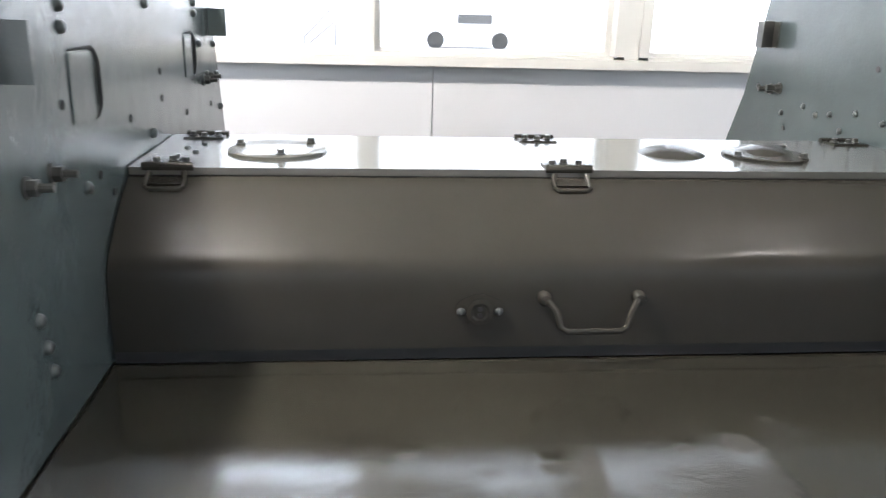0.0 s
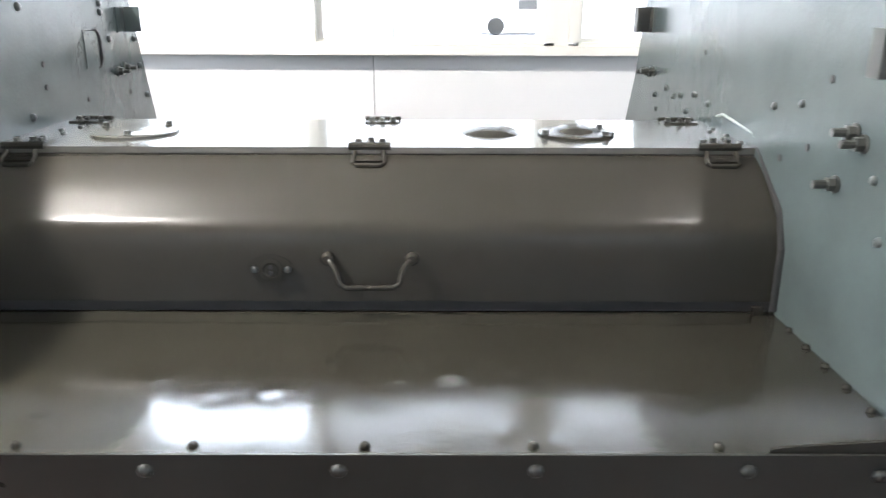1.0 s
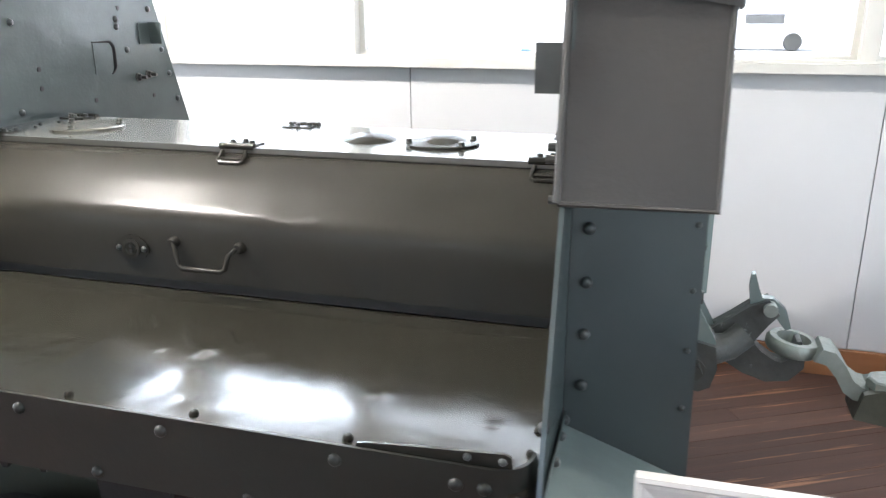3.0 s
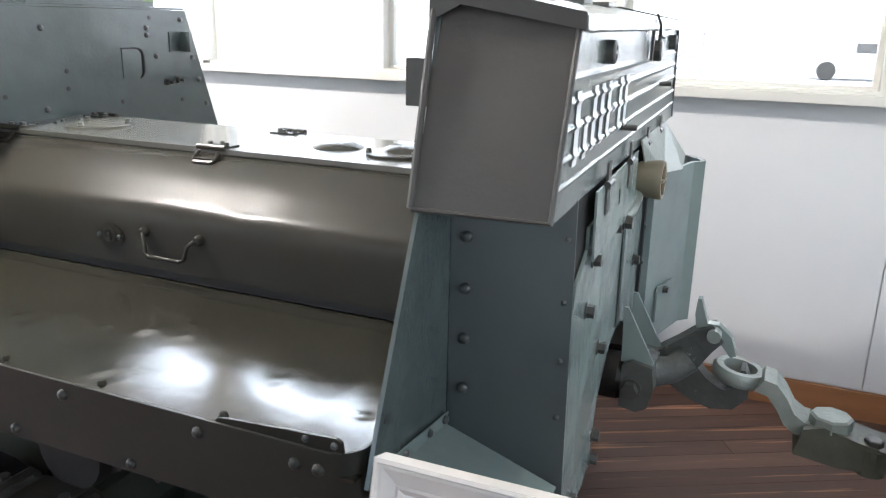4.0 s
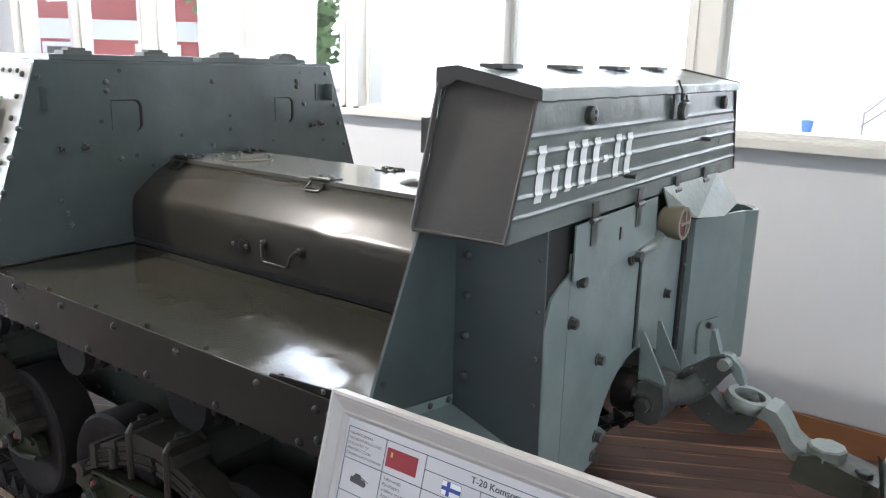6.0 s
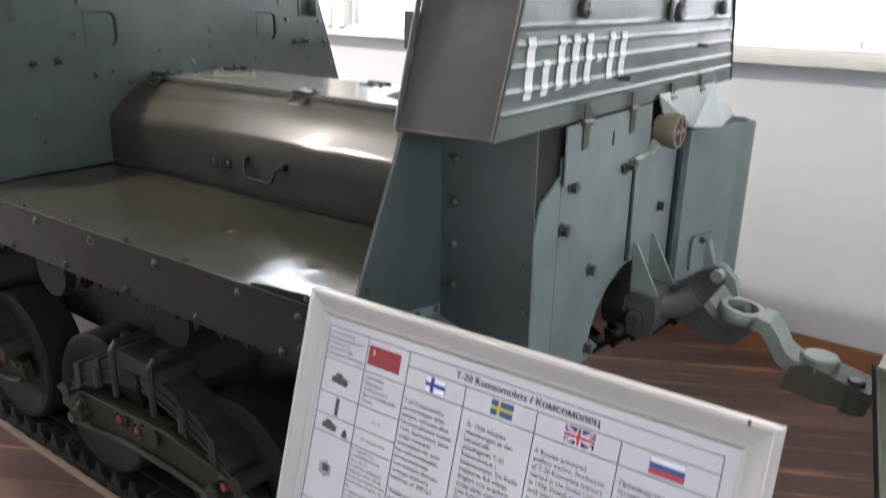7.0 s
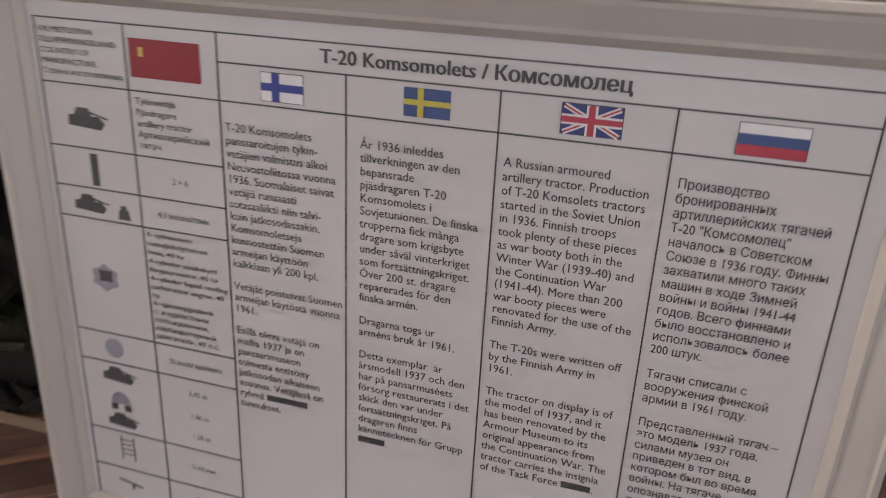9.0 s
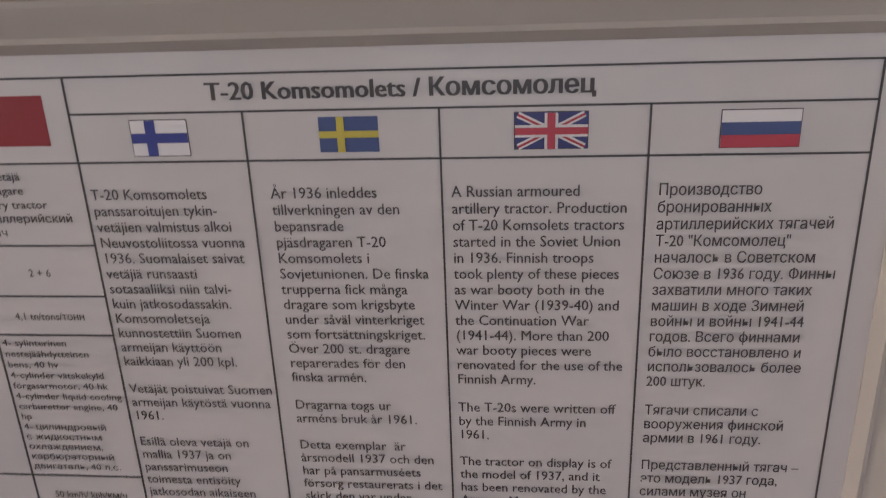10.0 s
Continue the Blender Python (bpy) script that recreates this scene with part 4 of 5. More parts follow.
part("lens", cyl((0.242, 0.105, 1.130), (0.246, 0.105, 1.130), 0.035, n=24), LAMPLENS, lamp)
part("lens_bar", box(0.246, 0.251, 0.071, 0.139, 1.127, 1.134), LAMPBODY, lamp)
part("lens_bar", box(0.246, 0.251, 0.102, 0.108, 1.096, 1.164), LAMPBODY, lamp)
part("lamp_arm", tube([(0.190, 0.09, 1.095), (0.194, 0.02, 1.075), (0.192, -0.07, 1.070)], [0.018, 0.016, 0.014], 10), PALETOW, lamp)
part("lamp_boss", lathe([(0, 0.028), (0.016, 0.026), (0.018, 0.016)], (0.184, -0.099, 1.07), "x", 18), STEEL, lamp, smooth=True)
piece("bolt", HEXBOLT, facing((0.200, -0.099, 1.07), (1, 0, 0)) @ Matrix.Scale(1.2, 4), lamp)

# ---- tow hook ----
hook = part("tow_hook", lathe([(-0.02, 0.058), (0.04, 0.058), (0.05, 0.05), (0.05, 0.001)], (0.165, 0.0, 0.665), "x", 24), DARKSTEEL, tractor, "heavy cast tow hook under the rear arch", smooth=True)
part("hook_housing", prism([(0.215, -0.045, 0.605), (0.215, -0.045, 0.71), (0.235, -0.045, 0.725), (0.285, -0.045, 0.715), (0.292, -0.045, 0.66), (0.280, -0.045, 0.612), (0.255, -0.045, 0.598)], (0, 0.13, 0), 0.008), TOWGREY, hook, "cast hook housing")
for y in (-0.030, 0.085):
    part("gusset", prism([(0.210, y, 0.715), (0.206, y, 0.850), (0.216, y, 0.850), (0.285, y, 0.722), (0.285, y, 0.710)], (0, 0.008, 0), 0.001), REARGREY, hook, "triangular steel gusset")
piece("bolt", HEXBOLT, facing((0.240, -0.046, 0.657), (0, -1, 0)) @ Matrix.Scale(1.6, 4), hook)
part("shank", tube([(0.27, 0.03, 0.675), (0.32, 0.045, 0.685), (0.355, 0.06, 0.715)], [0.040, 0.034, 0.034], 14), TOWGREY, hook, smooth=True)


def flat_hook(pts, width, y0):
    """A jaw cut from thick plate: a centre line in x and z with its half widths."""
    left_, right_ = [], []
    for i, (x, z, w) in enumerate(pts):
        a, b = pts[max(i - 1, 0)], pts[min(i + 1, len(pts) - 1)]
        d = Vector((b[0] - a[0], 0, b[1] - a[1])).normalized()
        n = Vector((-d.z, 0, d.x)) * w
        left_.append((x + n.x, y0, z + n.z))
        right_.append((x - n.x, y0, z - n.z))
    return prism(left_ + right_[::-1], (0, width, 0), 0.013)


jaw = [(0.305, 0.690, 0.042), (0.340, 0.668, 0.042), (0.378, 0.638, 0.036), (0.420, 0.620, 0.030), (0.455, 0.622, 0.025), (0.478, 0.645, 0.020), (0.482, 0.678, 0.014), (0.478, 0.704, 0.005)]
part("hook_jaw", flat_hook(jaw, 0.050, 0.068), TOWGREY, hook, "curved lower jaw of the hook", smooth=True)
part("hook_neck", flat_hook([(0.305, 0.685, 0.042), (0.350, 0.722, 0.040), (0.382, 0.760, 0.032), (0.415, 0.784, 0.022)], 0.054, 0.066), TOWGREY, hook, smooth=True)
part("latch", flat_hook([(0.362, 0.860, 0.004), (0.366, 0.825, 0.011), (0.374, 0.790, 0.017), (0.405, 0.785, 0.018), (0.432, 0.765, 0.015), (0.452, 0.728, 0.007)], 0.026, 0.080), REARGREY, hook, "pointed hook latch", smooth=True)
part("latch_pin", lathe([(-0.012, 0.016), (0.06, 0.016), (0.064, 0.012)], (0.405, 0.062, 0.781), "y", 16), PALETOW, hook, smooth=True)

# ---- running gear ----
shoe_bm = bmesh.new()
add_box(shoe_bm, -0.040, 0.040, -0.105, 0.105, -0.012, 0.004)
add_box(shoe_bm, -0.010, 0.010, -0.105, 0.105, -0.026, -0.012)
for y in (-0.098, 0.090):
    add_prism(shoe_bm, [(-0.026, y, 0.004), (0.026, y, 0.004), (0.004, y, 0.052), (-0.006, y, 0.052)], (0, 0.010, 0))
for y in (-0.075, -0.02, 0.035):
    add_cyl(shoe_bm, (0.040, y, -0.002), (0.040, y + 0.04, -0.002), 0.009, n=8)
SHOE = finish_mesh("track_shoe", shoe_bm, DARKSTEEL)


def track(side):
    y = side * 0.745
    t = part("track", box(-2.5, -0.45, y - 0.02, y + 0.02, 0.040, 0.046), DARKSTEEL, tractor, "dirty steel track with pointed guide teeth")
    way = [(-2.5, 0.026), (-0.44, 0.026), (0.085, 0.365)]
    way += [(-0.03 + 0.19 * math.cos(radians(a)), 0.52 + 0.19 * math.sin(radians(a))) for a in range(-45, 91, 12)]
    way += [(-0.30, 0.735), (-0.52, 0.722), (-0.75, 0.738), (-1.05, 0.720), (-1.35, 0.738), (-1.62, 0.720), (-1.90, 0.735), (-2.3, 0.70)]
    way += [(-2.68 + 0.2 * math.cos(radians(a)), 0.47 + 0.2 * math.sin(radians(a))) for a in range(90, 226, 15)]
    way.append((-2.5, 0.026))
    way = [Vector((p[0], 0, p[1])) for p in way]
    step, left_over = 0.0875, 0.0
    for a, b in zip(way, way[1:]):
        d = b - a
        n = d.normalized()
        s = left_over
        while s < d.length:
            p = a + n * s
            piece("track_shoe", SHOE, Matrix.Translation((p.x, y, p.z)) @ Matrix.Rotation(-math.atan2(n.z, n.x), 4, "Y"), t)
            s += step
        left_over = s - d.length
    return t


WHEEL_TYRE = finish_mesh("tyre", lathe([(-0.055, 0.150), (-0.060, 0.158), (-0.060, 0.188), (-0.052, 0.196), (0.052, 0.196), (0.060, 0.188), (0.060, 0.158), (0.055, 0.150)], (0, 0, 0), "y", 32), RUBBER)
rim_bm = lathe([(-0.048, 0.152), (-0.052, 0.146), (-0.040, 0.135), (-0.020, 0.120), (-0.018, 0.070), (-0.040, 0.055), (-0.055, 0.045), (-0.055, 0.001)], (0, 0, 0), "y", 28)
for a in range(0, 360, 60):
    c, s = math.cos(radians(a)), math.sin(radians(a))
    add_cyl(rim_bm, (0.095 * c, -0.026, 0.095 * s), (0.095 * c, -0.018, 0.095 * s), 0.010, n=8)
WHEEL_RIM = finish_mesh("rim", rim_bm, SPRING)
ROLLER = finish_mesh("roller", lathe([(-0.05, 0.03), (-0.05, 0.085), (-0.02, 0.09), (-0.02, 0.05), (0.02, 0.05), (0.02, 0.09), (0.05, 0.085), (0.05, 0.03)], (0, 0, 0), "y", 20), RUBBER)


def bogie(cx, side):
    yo = side * 0.845
    s = -side
    flip = Matrix.Rotation(math.pi, 4, "Z") if side > 0 else Matrix.Identity(4)
    web = [(cx - 0.46, 0.225), (cx - 0.44, 0.300), (cx - 0.30, 0.328), (cx + 0.10, 0.345), (cx + 0.32, 0.318), (cx + 0.45, 0.285), (cx + 0.47, 0.235), (cx + 0.36, 0.212), (cx + 0.10, 0.232), (cx - 0.10, 0.232), (cx - 0.36, 0.205)]
    b = part("bogie", prism([(x, yo, z) for x, z in web], (0, s * 0.030, 0), 0.006), OLIVE, tractor, "olive green bogie beam with leaf springs")
    low = [(x, yo - s * 0.014, z) for x, z in web[6:]]
    part("beam_lip", tube(low, 0.009, 8), OLIVE, b, smooth=True)
    part("beam_lip", tube([(x, yo - s * 0.012, z - 0.006) for x, z in web[1:6]], 0.007, 8), OLIVE, b, smooth=True)
    for wx in (cx - 0.31, cx + 0.31):
        at = Matrix.Translation((wx, side * 0.735, 0.252)) @ flip @ Matrix.Scale(1.15, 4)
        piece("tyre", WHEEL_TYRE, at, b)
        piece("rim", WHEEL_RIM, at, b)
        part("axle", cyl((wx, side * 0.66, 0.252), (wx, side * 0.875, 0.252), 0.026, n=14), OLIVE, b)
        part("axle_fork", prism([(wx - 0.05, side * 0.822, 0.215), (wx - 0.035, side * 0.822, 0.385), (wx + 0.035, side * 0.822, 0.385), (wx + 0.05, side * 0.822, 0.215)], (0, side * 0.016, 0), 0.004), SPRING, b)
        piece("bolt", HEXBOLT, facing((wx, side * 0.876, 0.252), (0, side, 0)) @ Matrix.Scale(1.4, 4), b)
    for dx, dz in ((-0.33, 0.272), (-0.115, 0.300), (-0.03, 0.294), (0.335, 0.272)):
        part("hub_ring", lathe([(0, 0.030), (side * 0.010, 0.029), (side * 0.014, 0.022), (side * 0.006, 0.018)], (cx + dx, yo, dz), "y", 16), SPRING, b, smooth=True)
        part("red_mark", lathe([(0, 0.013), (side * 0.016, 0.012), (side * 0.020, 0.006)], (cx + dx, yo, dz), "y", 10), REDDOT, b, "red painted bolt head", smooth=True)
    for way in (-1, 1):
        for leaf in range(5):
            reach = 0.385 - 0.030 * leaf
            pts = []
            for q in np.linspace(0.03, 1, 9):
                u = reach * q
                pts.append((cx + 0.03 + way * u, 0.446 + 0.0145 * leaf - 0.135 * (u / 0.385) ** 1.7))
            poly = [(x, side * 0.795, z) for x, z in pts] + [(x, side * 0.795, z + 0.0120) for x, z in pts[::-1]]
            part("spring_leaf", prism(poly, (0, side * (0.082 - 0.003 * (leaf % 2)), 0), 0.0015), SPRING, b)
        for q, zc, hh in ((0.19, 0.432, 0.046), (0.30, 0.392, 0.038)):
            x = cx + 0.03 + way * q
            part("spring_clip", prism([(x - 0.015, side * 0.788, zc - hh + 0.006), (x - 0.015, side * 0.788, zc + hh), (x + 0.015, side * 0.788, zc + hh - way * 0.010), (x + 0.015, side * 0.788, zc - hh + 0.006 - way * 0.010)], (0, side * 0.096, 0), 0.004), SPRING, b)
        x = cx + 0.03 + way * 0.385
        part("spring_eye", cyl((x, side * 0.785, 0.322), (x, side * 0.885, 0.322), 0.024, n=14, r=0.003), SPRING, b)
        part("clip_nut", cyl((cx + 0.03 + way * 0.19, side * 0.886, 0.40), (cx + 0.03 + way * 0.19, side * 0.886, 0.46), 0.008, n=8), STEEL, b)
    saddle = [(cx - 0.085, 0.505), (cx - 0.075, 0.535), (cx - 0.03, 0.548), (cx + 0.09, 0.548), (cx + 0.135, 0.535), (cx + 0.145, 0.505)]
    part("spring_saddle", prism([(x, side * 0.775, z) for x, z in saddle], (0, side * 0.112, 0), 0.006), SPRING, b, "heavy cast spring saddle")
    for dx in (-0.055, 0.115):
        part("u_bolt", tube([(cx + dx, side * 0.892, 0.41), (cx + dx, side * 0.892, 0.545), (cx + dx, side * 0.880, 0.560), (cx + dx, side * 0.79, 0.560), (cx + dx, side * 0.778, 0.545), (cx + dx, side * 0.778, 0.41)], 0.009, 8), SPRING, b, smooth=True)
        piece("bolt", HEXBOLT, facing((cx + dx - 0.03, side * 0.83, 0.547), (0, 0, 1)), b)
    part("bogie_bracket", prism([(cx - 0.07, side * 0.565, 0.33), (cx - 0.09, side * 0.565, 0.47), (cx - 0.04, side * 0.565, 0.53), (cx + 0.10, side * 0.565, 0.53), (cx + 0.15, side * 0.565, 0.47), (cx + 0.12, side * 0.565, 0.33)], (0, side * 0.20, 0), 0.012), HULLGREEN, b, "cast bogie bracket on the hull")
    part("pivot", cyl((cx + 0.03, side * 0.60, 0.300), (cx + 0.03, side * 0.86, 0.300), 0.034, n=18, r=0.004), OLIVE, b)
    return b


for side in (-1, 1):
    track(side)
    bogie(-0.80, side)
    bogie(-1.95, side)
    for x in (-1.9, -1.35, -0.75):
        r = piece("return_roller", ROLLER, Matrix.Translation((x, side * 0.73, 0.626)), tractor)
        part("roller_bracket", cyl((x, side * 0.565, 0.626), (x, side * 0.68, 0.626), 0.03, n=12), HULLGREEN, tractor)
    idl = piece("idler_wheel", WHEEL_TYRE, Matrix.Translation((-0.03, side * 0.735, 0.52)) @ Matrix.Scale(0.8, 4), tractor)
    part("idler_arm", tube([(-0.03, side * 0.55, 0.52), (-0.03, side * 0.80, 0.52)], 0.04, 12), HULLGREEN, tractor)

# low floor strip under the near track
tagged(part("floor_strip", box(-3.2, 0.35, -0.872, -0.855, 0.0005, 0.012, 0.002), shade("pale_strip_wood", (0.28, 0.2, 0.13), 0.6, var=0.2, scale=6, bump=0.2)), "thin pale wooden strip along the tracks", "strip", kind="structure")

# ---- towed gun: drawbar and spade ----
gun = thing("towed_gun", "olive painted gun trail hitched to the tractor", "gun")
ring = bmesh.new()
RC = Vector((0.468, 0.100, 0.684))
outer_r, inner_r, hh = 0.062, 0.036, 0.017
na = 32
tilt = Matrix.Rotation(radians(8), 3, "Y")
prof_r = [(inner_r, -hh), (outer_r - 0.006, -hh), (outer_r, -hh * 0.5), (outer_r, hh * 0.5), (outer_r - 0.006, hh), (inner_r + 0.004, hh)]
rr = []
for i in range(na):
    a = 2 * math.pi * i / na
    rr.append([ring.verts.new(RC + tilt @ Vector((p * math.cos(a), p * math.sin(a), h))) for p, h in prof_r])
for i in range(na):
    a, b = rr[i], rr[(i + 1) % na]
    for k in range(len(prof_r)):
        ring.faces.new((a[k], b[k], b[(k + 1) % len(prof_r)], a[(k + 1) % len(prof_r)]))
eye_ = part("drawbar_eye", ring, PALETOW, gun, "pale worn forged towing eye", smooth=True)
cl = [(0.520, 0.690), (0.548, 0.684), (0.572, 0.655), (0.592, 0.620), (0.615, 0.604), (0.70, 0.590), (0.80, 0.575)]
up = [(x + 0.006, z + 0.015) for x, z in cl]
dn = [(x - 0.012, z - 0.017) for x, z in cl]
part("drawbar", prism([(x, 0.032, z) for x, z in up] + [(x, 0.032, z) for x, z in dn[::-1]], (0, 0.088, 0), 0.006), PALETOW, gun, "pale cranked drawbar", smooth=True)
part("drawbar_clamp", prism([(0.605, 0.01, 0.548), (0.62, 0.01, 0.612), (0.66, 0.01, 0.626), (0.735, 0.01, 0.606), (0.80, 0.01, 0.592), (0.80, 0.01, 0.545), (0.70, 0.01, 0.535)], (0, 0.105, 0), 0.02), CLAMP, gun, "dull olive drawbar clamp", smooth=True)
part("bolt_head", lathe([(-0.02, 0.046), (0.006, 0.046), (0.010, 0.040), (0.010, 0.001)], (0.676, 0.055, 0.632), "z", 8), PALETOW, gun, "large hexagonal bolt head")
part("bolt_head", lathe([(-0.03, 0.020), (0.012, 0.020), (0.014, 0.016)], (0.765, 0.036, 0.598), "z", 6), STEEL, gun)
part("lug", cyl((0.765, 0.036, 0.53), (0.765, 0.036, 0.592), 0.032, n=18, r=0.006), CLAMP, gun)
# spade at the end of the trail
part("spade_plate", prism([(0.812, -0.085, 0.703), (1.32, -0.06, 0.725), (1.32, -0.11, 0.33), (1.05, -0.115, 0.295), (0.905, -0.105, 0.272), (0.893, -0.105, 0.30)], (0, 0.010, 0), 0.002), GUNPAINT, gun, "olive steel spade plate")
part("spade_edge", tube([(0.811, -0.087, 0.704), (0.852, -0.097, 0.50), (0.892, -0.107, 0.302)], 0.004, 8), PALETOW, gun, "bright worn edge of the spade")
part("spade_flange", prism([(0.797, -0.05, 0.700), (0.808, -0.078, 0.703), (0.889, -0.098, 0.300), (0.874, -0.06, 0.302)], (-0.004, 0.006, 0)), STEEL, gun, "dark turned-back flange")
part("spade_rib", prism([(0.825, -0.088, 0.700), (0.865, -0.089, 0.702), (1.14, -0.10, 0.52), (1.10, -0.10, 0.47), (0.985, -0.098, 0.50), (0.905, -0.093, 0.60)], (0.0, -0.030, 0.012), 0.002), GUNPAINT, gun, "slanting stiffening rib")
part("spade_top", prism([(0.812, -0.10, 0.706), (1.3, -0.08, 0.727), (1.3, 0.09, 0.727), (0.812, 0.06, 0.706)], (0, 0, 0.007), 0.002), GUNPAINT, gun)
part("spade_toe", tube([(0.888, -0.095, 0.31), (0.884, -0.098, 0.255), (0.868, -0.100, 0.205), (0.838, -0.100, 0.160), (0.800, -0.100, 0.135), (0.765, -0.100, 0.128)], [0.022, 0.026, 0.028, 0.027, 0.024, 0.018], 10), DARKSTEEL, gun, "dark curved toe of the spade", smooth=True)
part("spade_skid", prism([(0.89, -0.112, 0.29), (1.32, -0.12, 0.335), (1.32, -0.10, 0.25), (0.90, -0.09, 0.225)], (0, 0.03, -0.01), 0.004), GUNPAINT, gun)
part("clevis", box(0.925, 0.985, -0.125, -0.085, 0.640, 0.685, 0.006), STEEL, gun, "small dark clevis")
piece("bolt", HEXBOLT, facing((0.955, -0.126, 0.662), (0, -1, 0)) @ Matrix.Scale(1.2, 4), gun)
for x, y, z in ((0.86, -0.06, 0.714), (0.93, -0.055, 0.716)):
    piece("bolt", HEXBOLT, facing((x, y, z), (0, 0, 1)) @ Matrix.Scale(1.3, 4), gun)
part("trail", box(0.84, 2.3, 0.02, 0.13, 0.52, 0.64, 0.012), GUNPAINT, gun)
part("caster_tyre", lathe([(-0.05, 0.10), (-0.06, 0.16), (-0.045, 0.185), (0.045, 0.185), (0.06, 0.16), (0.05, 0.10)], (1.07, 0.02, 0.19), "y", 32), RUBBER, gun, "black rubber caster tyre", smooth=True)
part("caster_hub", cyl((1.05, -0.06, 0.19), (1.05, 0.09, 0.19), 0.10, n=20), GUNPAINT, gun)
part("caster_fork", box(1.02, 1.08, -0.06, 0.10, 0.36, 0.53, 0.006), GUNPAINT, gun)
for side in (-1, 1):
    part("gun_tyre", lathe([(-0.07, 0.24), (-0.08, 0.36), (-0.06, 0.40), (0.06, 0.40), (0.08, 0.36), (0.07, 0.24)], (2.35, 0.07 + 0.62 * side, 0.40), "y", 32), RUBBER, gun, smooth=True)
    part("gun_rim", cyl((2.35, 0.05 + 0.62 * side, 0.40), (2.35, 0.09 + 0.62 * side, 0.40), 0.24, n=24), GUNPAINT, gun)
part("gun_axle", box(2.30, 2.40, -0.52, 0.66, 0.36, 0.66, 0.02), GUNPAINT, gun)

# ---- information board ----
board = thing("information_board", "framed information sheet on a dark metal stand", "information board")
P0, P1, P2 = Vector((0.340, -1.123, 0.988)), Vector((0.773, -1.133, 1.000)), Vector((0.343, -1.249, 0.571))
BU = (P1 - P0).normalized()
BV = (P0 - P2)
BV = (BV - BU * BV.dot(BU)).normalized()
BN = BU.cross(BV)
BC = P0 + BU * 0.1588 - BV * 0.058
BM = Matrix.Translation(BC) @ Matrix((BU, BV, BN)).transposed().to_4x4()
OL, OR_, OT, OB = -0.356, 0.3235, 0.106, -0.418


def bpart(name, bm, material, label="", smooth=False):
    ob = part(name, bm, material, board, label, smooth)
    ob.matrix_basis = BM
    return ob


bpart("backing", box(OL + 0.004, OR_ - 0.004, OB + 0.004, OT - 0.004, -0.014, -0.002), POSTMETAL)
bpart("sheet", box(OL + 0.02, OR_ - 0.02, OB + 0.02, OT - 0.02, -0.002, 0.0), PAPER, "white printed sheet with a table in five languages")
fw = 0.035
rail = [(0.0, -0.014), (0.0, 0.0125), (0.0045, 0.0135), (0.0065, 0.011), (0.010, 0.0105), (0.026, 0.005), (0.029, 0.0065), (fw, 0.0012), (fw, -0.014)]


def frame_rail(a, b, inward):
    """A mitred rail from corner a to corner b; inward points to the sheet."""
    bm = bmesh.new()
    a, b, inward = Vector(a), Vector(b), Vector(inward)
    d = (b - a).normalized()
    ends = []
    for p, sgn in ((a, 1), (b, -1)):
        ends.append([bm.verts.new((*(p + inward * w + d * sgn * w).xy, h)) for w, h in rail])
    k = len(rail)
    for i in range(k):
        bm.faces.new((ends[0][i], ends[1][i], ends[1][(i + 1) % k], ends[0][(i + 1) % k]))
    bm.faces.new(ends[0])
    bm.faces.new(ends[1][::-1])
    return bpart("frame_rail", bm, FRAMEALU, "satin silver picture-frame rail")


frame_rail((OL, OT, 0), (OR_, OT, 0), (0, -1, 0))
frame_rail((OL, OB, 0), (OR_, OB, 0), (0, 1, 0))
frame_rail((OL, OB, 0), (OL, OT, 0), (1, 0, 0))
frame_rail((OR_, OB, 0), (OR_, OT, 0), (-1, 0, 0))
for u_, v_ in ((-0.30, OB + 0.012), (-0.08, OB + 0.012), (0.18, OB + 0.012), (0.293, OT - 0.003)):
    bpart("screw", lathe([(0, 0.004), (0.002, 0.0035), (0.003, 0.001)], (u_, v_, 0.0105), "z", 10), BOLT)
for u_ in (-0.325, 0.29):
    top = BM @ Vector((u_, OB + 0.12, -0.026))
    part("stand_post", cyl((top.x, top.y, 0.0), (top.x, top.y, top.z), 0.011, n=12), POSTMETAL, board, "dark slim steel post")
    part("stand_foot", box(top.x - 0.02, top.x + 0.02, top.y - 0.05, top.y + 0.22, 0.0, 0.012, 0.003), POSTMETAL, board)
    part("stand_clip", box(top.x - 0.014, top.x + 0.014, top.y - 0.012, top.y + 0.03, top.z - 0.02, top.z + 0.02), POSTMETAL, board)

# table rules
C0, C1, C2, C3, C4, C5, C6 = -0.3154, -0.2367, -0.1595, -0.0600, 0.0485, 0.1600, 0.2735
R0, RB, R1 = 0.0585, 0.0380, 0.0103
ROWS = [-0.0400, -0.0730, -0.0995, -0.2049, -0.2345, -0.3072, -0.3486]
TB = -0.385
INKZ = 0.0006
rules = [(C0, C6, R0, R0), (C2, C6, RB, RB), (C0, C6, R1, R1)] + [(C0, C2, v, v) for v in ROWS]
rules += [(C0, C0, TB, R0), (C1, C1, TB, R0), (C2, C2, TB, R0), (C3, C3, TB, RB), (C4, C4, TB, RB), (C5, C5, TB, RB), (C6, C6, TB, R0)]
for ua, ub, va_, vb_ in rules:
    w = 0.00055
    bpart("table_rule", box(ua - w, ub + w, va_ - w, vb_ + w, 0.0001, INKZ), INK)

# lettering
font_curve = bpy.data.curves.new("lettering", "FONT")
font_ob = new("lettering", font_curve)


